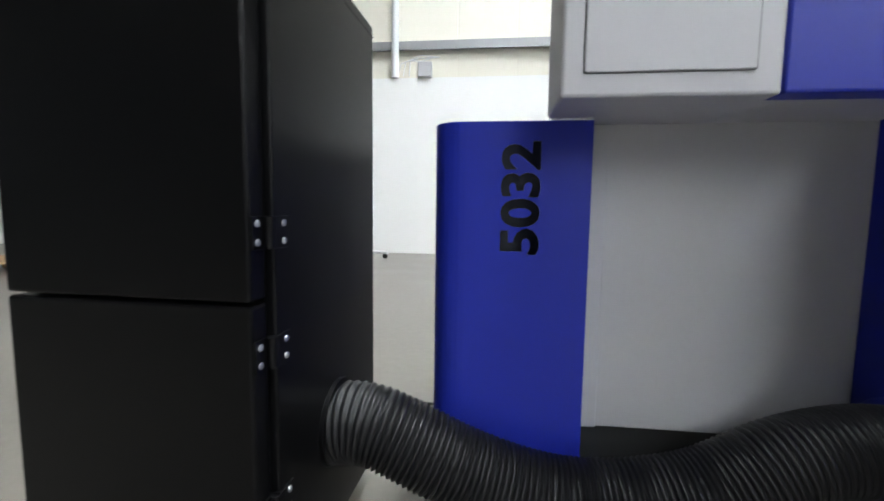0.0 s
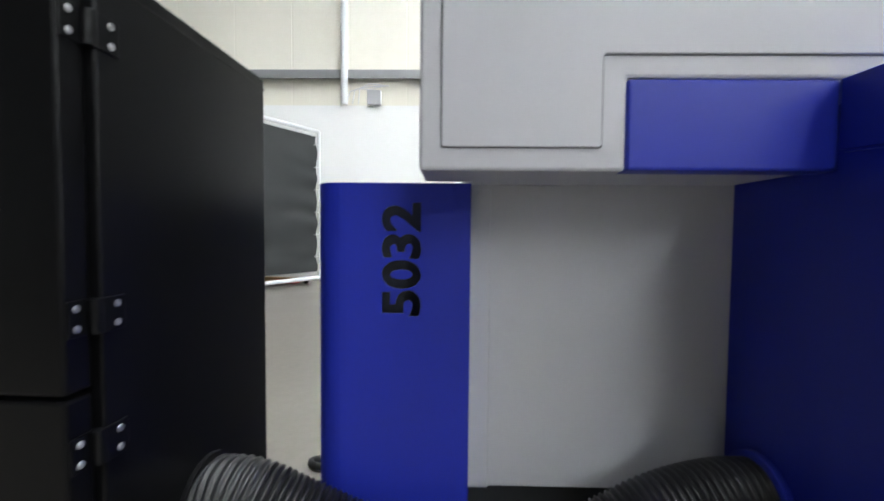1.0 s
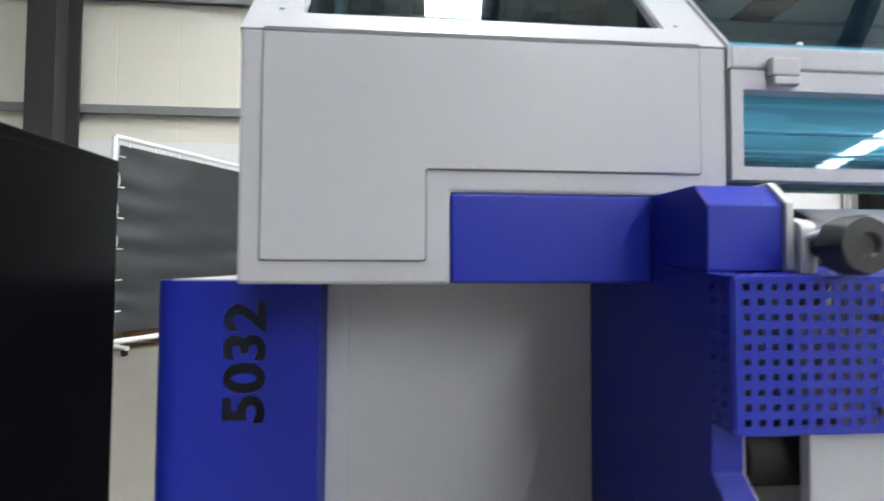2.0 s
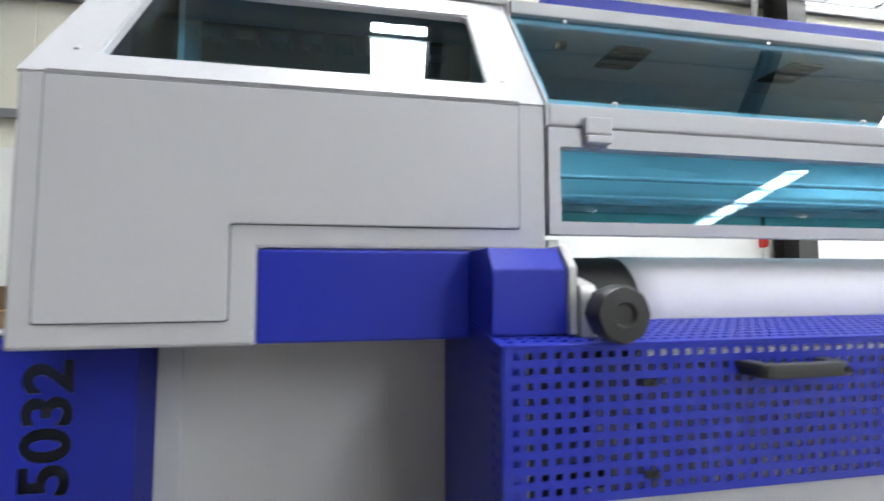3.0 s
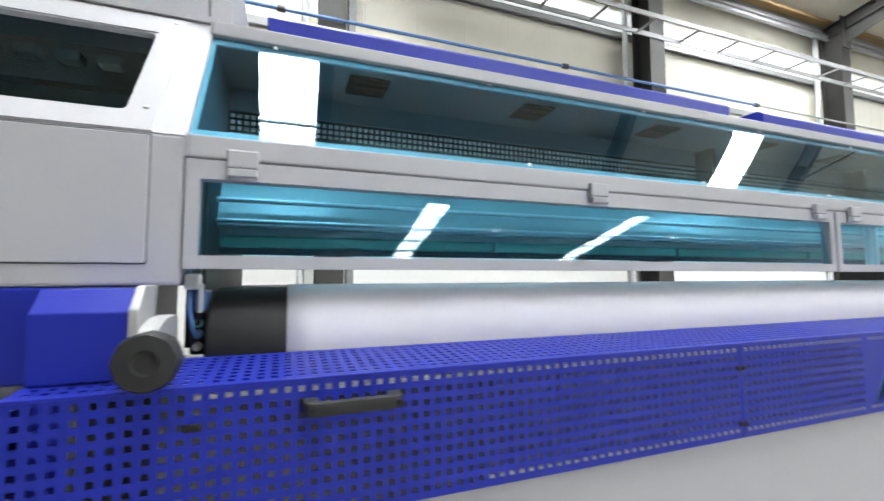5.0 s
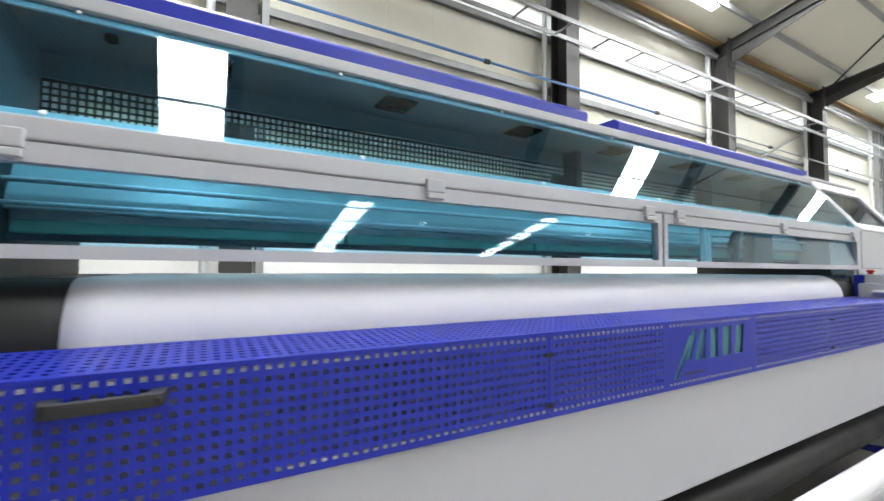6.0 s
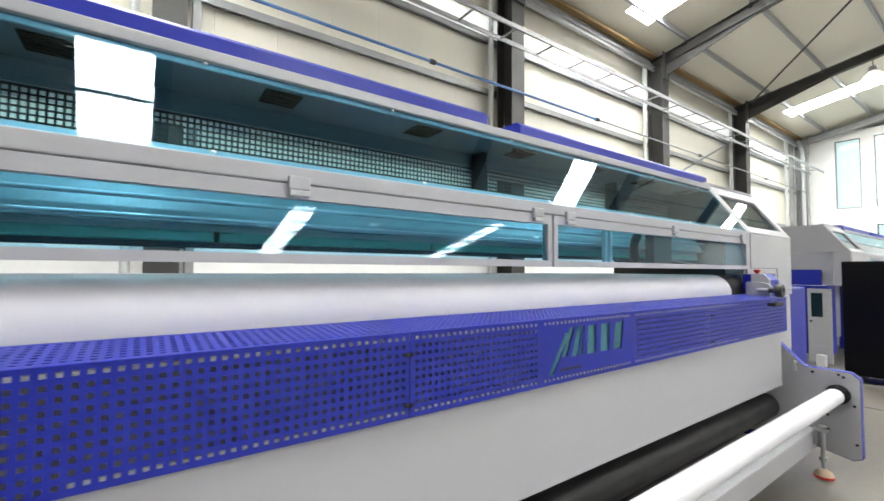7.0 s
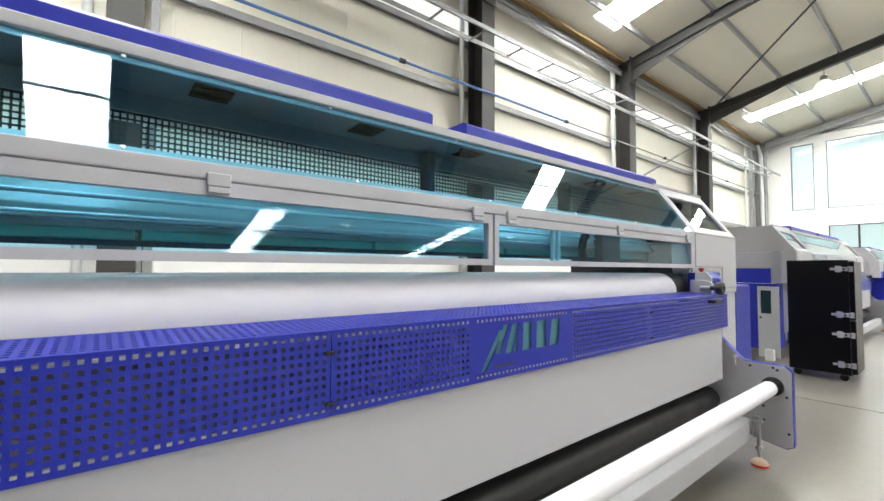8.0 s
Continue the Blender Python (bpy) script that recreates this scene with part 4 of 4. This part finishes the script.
def rolls(pr):
    cy, cz, r = 1.250, 0.983, 0.107
    for a, b in ((0.562, 0.712), (3.885, 4.12)):
        c = part("roller_collar", lathe([(0, r - 0.012), (0.006, r - 0.002), (0.02, r), (b - a - 0.02, r), (b - a - 0.004, r - 0.003), (b - a, r - 0.012)], (a, cy, cz), (1, 0, 0), 56), RUBBER, pr, "black rubber roller end")
    prof = [(2.03, 1.0905), (1.7, 1.0905)] + [(cy - (r + 0.0012) * math.sin(t), cz + (r + 0.0012) * math.cos(t)) for t in np.linspace(0, math.pi / 2, 26)] + [(cy - r - 0.001, 0.62)]
    verts, faces = [], []
    fx0, fx1, nx = 0.696, 3.902, 60
    for i in range(nx + 1):
        x = fx0 + (fx1 - fx0) * i / nx
        for y, z in prof:
            verts.append((x, y, z))
    n = len(prof)
    for i in range(nx):
        for j in range(n - 1):
            faces.append((i * n + j, i * n + j + 1, (i + 1) * n + j + 1, (i + 1) * n + j))
    web = mesh_ob("fabric_web", verts, faces, FABRIC, pr, True, "white fabric drawn over the front roller")
    sol = web.modifiers.new("cloth", "SOLIDIFY")
    sol.thickness, sol.offset = 0.0009, 1
    part("belt", boxes(((0.56, 1.34, 1.06), (4.12, 2.02, 1.0895))), RUBBER, pr)
    part("front_apron", boxes(((0.497, 0.985, 0.455), (4.150, 1.0, 0.768)), bevel=0.002), GREY, pr, "long plain grey front apron")
    part("lower_roller", lathe([(0, 0.02), (0.004, 0.048), (0.008, 0.050), (3.756, 0.050), (3.760, 0.048), (3.764, 0.02)], (0.437, 1.062, 0.712), (1, 0, 0), 32), RUBBER, pr, "black lower guide roller")
    part("machine_bed", boxes(((0.42, 1.45, 0.12), (4.225, BACK - 0.02, 0.85)), bevel=0.004), GREY, pr)
    part("tension_roller", lathe([(0, 0.03), (0.012, 0.064), (0.02, 0.068), (3.66, 0.068), (3.668, 0.064), (3.68, 0.03)], (0.44, 1.055, 0.335), (1, 0, 0), 40), RUBBER, pr, "black tension roller")
    part("cross_beam", boxes(((0.436, 0.85, 0.135), (4.204, 0.93, 0.240)), bevel=0.004), GREY, pr)


def printer(base):
    pr = tagged(empty("textile_printer", base), "grey and blue industrial textile printer with teal hood", "printer", "textile printers")
    end_module(pr, False)
    end_module(pr, True)
    arm(pr, 0.386, 1)
    arm(pr, 4.255, -1)
    knob_unit(pr, False)
    knob_unit(pr, True)
    guard(pr)
    canopy(pr)
    hatch(pr, 0.527, 2.333, (0.617, 1.40, 2.25))
    hatch(pr, 2.345, MIRROR - 0.527, (2.43, 3.25, 4.08))
    inner_works(pr)
    rolls(pr)
    es = part("stop_button", lathe([(0, 0.012), (0.012, 0.012), (0.013, 0.018), (0.02, 0.019), (0.026, 0.012)], (4.20, 1.11, 1.10), (0, 0, 1), 18), RED, pr, "red emergency stop button")
    part("stop_base", boxes(((4.175, 1.08, 1.05), (4.225, 1.14, 1.0995)), bevel=0.004), ALU, es)
    return pr


m1 = printer((2.35, 1.6, 0.0))
m2 = copy_thing(m1, Matrix.Translation((2.35 + 8.32, 1.6 + 0.24, 0.0)))
m3 = copy_thing(m1, Matrix.Translation((2.35 + 16.6, 1.6 + 0.3, 0.0)))

# the loose film roll between the arms
roll = tagged(empty("film_roll", (2.3, 0.753, 0.411)), "white roll of film on its shaft between the arms", "roll")
part("film", lathe([(0, 0.02), (0.004, 0.038), (0.008, 0.040), (3.64, 0.040), (3.644, 0.038), (3.646, 0.02)], (0.485, 0.753, 0.451), (1, 0, 0), 40), PAPER, roll)
part("core", cyl((0.462, 0.753, 0.451), (4.178, 0.753, 0.451), 0.0195, seg=24), CARD, roll, "brown cardboard core")


# ---- the extraction cabinets ----
def cabinet(base):
    c = tagged(empty("extraction_cabinet", base), "tall black steel cabinet with two hinged doors", "cabinet", "black cabinets")
    x0, x1 = -1.168, -0.735
    part("body", boxes(((x0, 1.030, 0.07), (x1, 1.52, 1.222)), bevel=0.004), BLACK, c)
    part("lid_seam", boxes(((x0 - 0.001, 1.032, 1.196), (x1 + 0.001, 1.521, 1.199))), RUBBER, c)
    for n, z0, z1 in (("upper_door", 0.620, 1.205), ("lower_door", 0.085, 0.614)):
        d = part(n, boxes(((x0 - 0.006, 0.984, z0), (x1 - 0.012, 1.027, z1)), bevel=0.005), BLACK, c)
        for z in ((1.118, 0.722) if n == "upper_door" else (0.535, 0.275)):
            h = part("hinge", boxes(((x1 - 0.0125, 0.988, z - 0.025), (x1 - 0.0085, 1.027, z + 0.025)), ((x1, 1.031, z - 0.025), (x1 + 0.004, 1.068, z + 0.025)), ((x1 - 0.0083, 1.024, z - 0.025), (x1 + 0.004, 1.0308, z + 0.025)), bevel=0.001), BLACK, d, "black hinge with bright screws")
            part("knuckle", cyl((x1 - 0.003, 1.023, z - 0.024), (x1 - 0.003, 1.023, z + 0.024), 0.0075, seg=12), BLACK, h)
            for y, xx in ((1.000, x1 - 0.0085), (1.053, x1 + 0.004)):
                for dz in (-0.014, 0.014):
                    part("screw", lathe([(0, 0.0055), (0.002, 0.005), (0.003, 0.002)], (xx, y, z + dz), (1, 0, 0), 10), STEEL, h)
    for z in (1.13, 0.67, 0.47, 0.17):
        t = part("toggle_latch", boxes(((x0 - 0.004, 1.080, z - 0.032), (x0 - 0.001, 1.128, z + 0.032)), ((x0 - 0.012, 1.072, z - 0.012), (x0 - 0.0045, 1.165, z + 0.012)), bevel=0.0015), STEEL, c, "bright zinc toggle latch")
        part("latch_keeper", boxes(((x0 - 0.012, 0.992, z - 0.028), (x0 - 0.0065, 1.022, z + 0.028)), bevel=0.002), STEEL, t)
        for sg in (-1, 1):
            part("latch_arm", cyl((x0 - 0.013, 1.010, z + sg * 0.020), (x0 - 0.013, 1.090, z + sg * 0.010), 0.0045, seg=8), STEEL, t)
        part("latch_hook", lathe([(0, 0.012), (0.008, 0.012), (0.009, 0.008)], (x0 - 0.006, 1.040, z), (-1, 0, 0), 14), STEEL, t)
    for x in (x0 + 0.06, x1 - 0.06):
        for y in (1.09, 1.46):
            w = part("castor", cyl((x - 0.015, y, 0.035), (x + 0.015, y, 0.035), 0.035, seg=18), RUBBER, c)
            part("castor_fork", boxes(((x - 0.02, y - 0.02, 0.05), (x + 0.02, y + 0.02, 0.07))), STEELDARK, w)
    part("spigot", lathe([(0, 0.092), (0.01, 0.092), (0.011, 0.080), (0.03, 0.080)], (x1, 1.262, 0.303), (1, 0, 0), 28), BLACK, c)
    return c


cab = cabinet((-0.96, 1.25, 0))
cab.matrix_basis = pose(-0.951, 1.259, 0, 0, 0, -2.3)
copy_thing(cab, Matrix.Translation((-0.96 + 8.20, 1.25 - 0.235, 0)))


# ribbed hose from the cabinet to the printer
def hose():
    ctrl = [Vector(p) for p in ((-0.730, 1.258, 0.302), (-0.63, 1.258, 0.298), (-0.42, 1.264, 0.205), (-0.22, 1.262, 0.165), (0.0, 1.262, 0.195), (0.18, 1.272, 0.275), (0.30, 1.280, 0.305), (0.384, 1.282, 0.308))]
    pts = []
    for i in range(len(ctrl) - 1):
        p0, p1, p2, p3 = ctrl[max(i - 1, 0)], ctrl[i], ctrl[i + 1], ctrl[min(i + 2, len(ctrl) - 1)]
        for k in range(20):
            t = k / 20
            pts.append(0.5 * (2 * p1 + (p2 - p0) * t + (2 * p0 - 5 * p1 + 4 * p2 - p3) * t * t + (3 * p1 - p0 - 3 * p2 + p3) * t ** 3))
    pts.append(ctrl[-1])
    # even steps along the line, four to a rib
    out, step, left = [pts[0]], 0.0032, 0.0
    for a, b in zip(pts, pts[1:]):
        d = (b - a).length
        s = step - left
        while s < d:
            out.append(a.lerp(b, s / d))
            s += step
        left = d - (s - step)
    ribs = (0.0, 0.6, 1.0, 0.6)
    bm = tube(out, lambda i: 0.0785 + 0.0065 * ribs[i % 4], 36)
    h = tagged(empty("ribbed_hose", (-0.17, 1.28, 0.08)), "black ribbed plastic air hose sagging between machine and cabinet", "hose")
    part("ribbed_tube", bm, HOSE, h)
    part("end_ring", lathe([(0, 0.098), (0.014, 0.098), (0.016, 0.094)], (0.3855, 1.282, 0.308), (-1, 0, 0), 36), BLUE, h, "blue ring flange")
    part("cuff", lathe([(0, 0.086), (0.010, 0.086), (0.012, 0.083)], (-0.7345, 1.258, 0.302), (1, 0, 0), 36), RUBBER, h)
    return h


hose()


# ---- behind the machines ----
def screen():
    a, b = Vector((-3.27, 5.3, 0)), Vector((-2.28, 7.0, 0))
    d = (b - a).normalized()
    s = tagged(empty("tarpaulin_screen", (a + b) / 2), "dark tarpaulin laced into a white tube frame", "screen")
    nrm = Vector((-d.y, d.x, 0))
    for p in (a, b):
        part("post", cyl(p + Vector((0, 0, 0.08)), p + Vector((0, 0, 2.36)), 0.027, seg=14), FRAMEW, s)
        part("foot_bar", cyl(p + nrm * 0.35 + Vector((0, 0, 0.09)), p - nrm * 0.35 + Vector((0, 0, 0.09)), 0.025, seg=10), FRAMEW, s)
        for q in (-0.3, 0.3):
            part("castor", cyl(p + nrm * q + Vector((0, 0, 0.04)) - d * 0.015, p + nrm * q + Vector((0, 0, 0.04)) + d * 0.015, 0.04, seg=14), RUBBER, s)
    part("top_tube", cyl(a + Vector((0, 0, 2.36)), b + Vector((0, 0, 2.36)), 0.027, seg=14), FRAMEW, s)
    part("low_tube", cyl(a + Vector((0, 0, 0.12)), b + Vector((0, 0, 0.12)), 0.03, seg=14), FRAMEW, s)
    verts, faces = [], []
    nx, nz = 60, 60
    ln = (b - a).length
    for j in range(nz + 1):
        z = 0.22 + 2.06 * j / nz
        for i in range(nx + 1):
            u = i / nx
            edge = min(u, 1 - u)
            pull = 0.03 * math.exp(-edge * 30) * (0.5 - 0.5 * math.cos(z * math.tau / 0.34))
            fold = 0.014 * math.exp(-edge * 6) * math.sin(z * math.tau / 0.34 + 3 * noise.noise((u * 3, z * 2, 0))) + 0.02 * noise.noise((u * 3, z * 4, 7))
            x = 0.036 + 0.7 * pull if u < 0.5 else -0.036 - 0.7 * pull
            p = a + d * (ln * u + x * max(0.0, 1 - edge * 4)) + nrm * fold
            verts.append((p.x, p.y, z))
    for j in range(nz):
        for i in range(nx):
            k = j * (nx + 1) + i
            faces.append((k, k + 1, k + nx + 2, k + nx + 1))
    t = mesh_ob("tarpaulin", verts, faces, TARP, s, True, "dark grey creased tarpaulin")
    for k in range(6):
        z = 0.45 + 0.34 * k
        for p, sg in ((a, 1), (b, -1)):
            part("lacing", cyl(p + Vector((0, 0, z)) - nrm * 0.036, p + d * sg * 0.1 + Vector((0, 0, z)) - nrm * 0.01, 0.006, seg=6), WHITEP, t)
    for k in range(7):
        p = a.lerp(b, (k + 0.5) / 7)
        part("lacing", cyl(p + Vector((0, 0, 2.39)), p + Vector((0, 0, 2.27)) - nrm * 0.012, 0.008, seg=6), WHITEP, t)


screen()


def carton(x, y, z, w, d, h, turn, open_flap=False):
    c = tagged(empty("cardboard_box", (x, y, z)), "brown corrugated cardboard box" + (", flap standing open" if open_flap else ", taped shut"), "box", "stacked cartons")
    m = Matrix.Translation((x, y, z)) @ Matrix.Rotation(radians(turn), 4, "Z")
    part("carton", moved(boxes(((-w / 2, -d / 2, 0), (w / 2, d / 2, h)), bevel=0.006), m), CARD, c)
    part("tape", moved(boxes(((-0.025, -d / 2 - 0.001, h * 0.7), (0.025, d / 2 + 0.001, h + 0.0015))), m), mat("parcel_tape", (0.5, 0.38, 0.22), 0.3), c)
    if open_flap:
        bm = boxes(((-w / 2, 0, 0), (w / 2, 0.006, 0.2)))
        bm.transform(m @ Matrix.Translation((0, -d / 2, h)) @ Matrix.Rotation(radians(-25), 4, "X"))
        part("flap", bm, CARD, c)


carton(-3.72, 5.75, 0.0, 0.52, 0.5, 0.42, 8)
carton(-3.70, 5.75, 0.42, 0.5, 0.46, 0.28, 3)
carton(-3.78, 5.78, 0.70, 0.36, 0.36, 0.24, -6)
carton(-3.30, 6.1, 0.0, 0.45, 0.45, 0.9, 12, True)


def pallet(x, y):
    p = tagged(empty("wooden_pallet", (x, y, 0)), "plain wooden pallet on the floor", "pallet")
    for k in range(7):
        part("board", boxes(((x - 0.6, y - 0.4 + 0.115 * k, 0.122), (x + 0.6, y - 0.31 + 0.115 * k, 0.144)), bevel=0.002), WOOD, p)
    for k in range(3):
        for j in range(3):
            part("block", boxes(((x - 0.6 + 0.53 * j, y - 0.4 + 0.34 * k, 0.0), (x - 0.46 + 0.53 * j, y - 0.30 + 0.34 * k, 0.1)), bevel=0.002), WOOD, p)
        part("stringer", boxes(((x - 0.6, y - 0.4 + 0.34 * k, 0.1), (x + 0.6, y - 0.3 + 0.34 * k, 0.122)), bevel=0.002), WOOD, p)


pallet(-6.2, 4.6)

# wall lamp with loose cables above the lining
wl = tagged(empty("wall_box", (-1.35, 7.75, 3.0)), "small grey wall box with loose cables on the lining top", "junction box")
part("box", boxes(((-1.66, 7.62, 2.972), (-1.43, 7.74, 3.21)), bevel=0.01), LIGHT, wl)
for k in range(3):
    part("cable", tube([(-2.02 + 0.1 * k, 7.7, 3.0), (-1.95 + 0.08 * k, 7.66, 3.19 + 0.03 * k), (-1.80, 7.66, 3.24), (-1.62, 7.66, 3.22 + 0.05 * k), (-1.40 + 0.05 * k, 7.66, 3.28)], 0.009, 6), FRAMEW, wl)
tagged(part("vertical_pipe", cyl((-2.05, 7.66, 2.972), (-2.05, 7.66, 8.1), 0.06, seg=16), FRAMEW), "white pipe rising above the lining", "pipe")
tagged(part("socket_box", boxes(((7.80, 7.56, 1.60), (7.92, 7.70, 1.92)), bevel=0.03), RED), "small red extinguisher body on the wall lining", "extinguisher")

door = tagged(empty("service_door", (7.70, 1.65, 0.03)), "light grey service door with a glazed upper half, ajar", "door")
part("leaf", boxes(((7.735, 1.74, 0.03), (7.755, 1.52, 0.23)), ((7.735, 1.74, 0.86), (7.755, 1.52, 0.91)), ((7.735, 1.74, 0.231), (7.755, 1.71, 0.859)), ((7.735, 1.60, 0.231), (7.755, 1.52, 0.859)), ((7.737, 1.7095, 0.231), (7.753, 1.6005, 0.57))), LIGHT, door)
part("door_window", boxes(((7.742, 1.709, 0.571), (7.748, 1.601, 0.859))), ACRYLIC, door)
# dark sheet added behind the pane to make the glass read dark
part("door_dark_backing", boxes(((7.7495, 1.709, 0.571), (7.7525, 1.601, 0.859))), DARK, door)
part("door_knob", cyl((7.735, 1.71, 0.52), (7.715, 1.71, 0.52), 0.012, seg=10), RUBBER, door)
tagged(part("white_box", boxes(((7.62, 1.65, 0.0), (7.70, 1.56, 0.14)), bevel=0.01), WHITEP), "small white plastic box on the floor", "box")
part("side_skin", boxes(((8.008, 1.66, 0.10), (8.0135, 2.27, 1.14))), BLUE, m2)

# the first machine carries a tall cabinet on its hood
part("upper_cabinet", boxes(((-0.196, 1.545, RIDGE + 0.0145), (0.487, BACK - 0.01, 2.08)), bevel=0.004), GREY, m1, "tall grey cabinet on top of the hood")
part("upper_side_panel", boxes(((0.490, 1.547, RIDGE + 0.0145), (0.541, BACK - 0.01, 2.08)), bevel=0.004), GREY, m1)


# clutter on the floor behind the machine
def coil(x, y, turns, r, paint, label):
    pts = [(x + (r + 0.02 * math.sin(2.3 * a)) * math.cos(a), y + (r * 0.7 + 0.02 * math.cos(1.7 * a)) * math.sin(a), 0.014 + 0.006 * a / math.tau) for a in np.linspace(0, turns * math.tau, 26 * turns)]
    tagged(part("cable_coil", tube(pts, 0.013, 8), paint), label, "cable")


coil(-2.95, 7.2, 3, 0.26, RED, "red cable lying in loose coils on the floor")
coil(-0.665, 1.93, 1, 0.05, RUBBER, "thin black cable looped on the floor by the machine")
for ox, oy, turn in ((-3.25, 6.95, 0.2), (-3.05, 7.42, -0.15)):
    tagged(part("timber_offcut", moved(boxes(((-0.35, -0.045, 0.0), (0.35, 0.045, 0.07)), bevel=0.003), Matrix.Translation((ox, oy, 0)) @ Matrix.Rotation(turn, 4, "Z")), WOOD), "short sawn timber offcut on the floor", "timber", "timber offcuts")
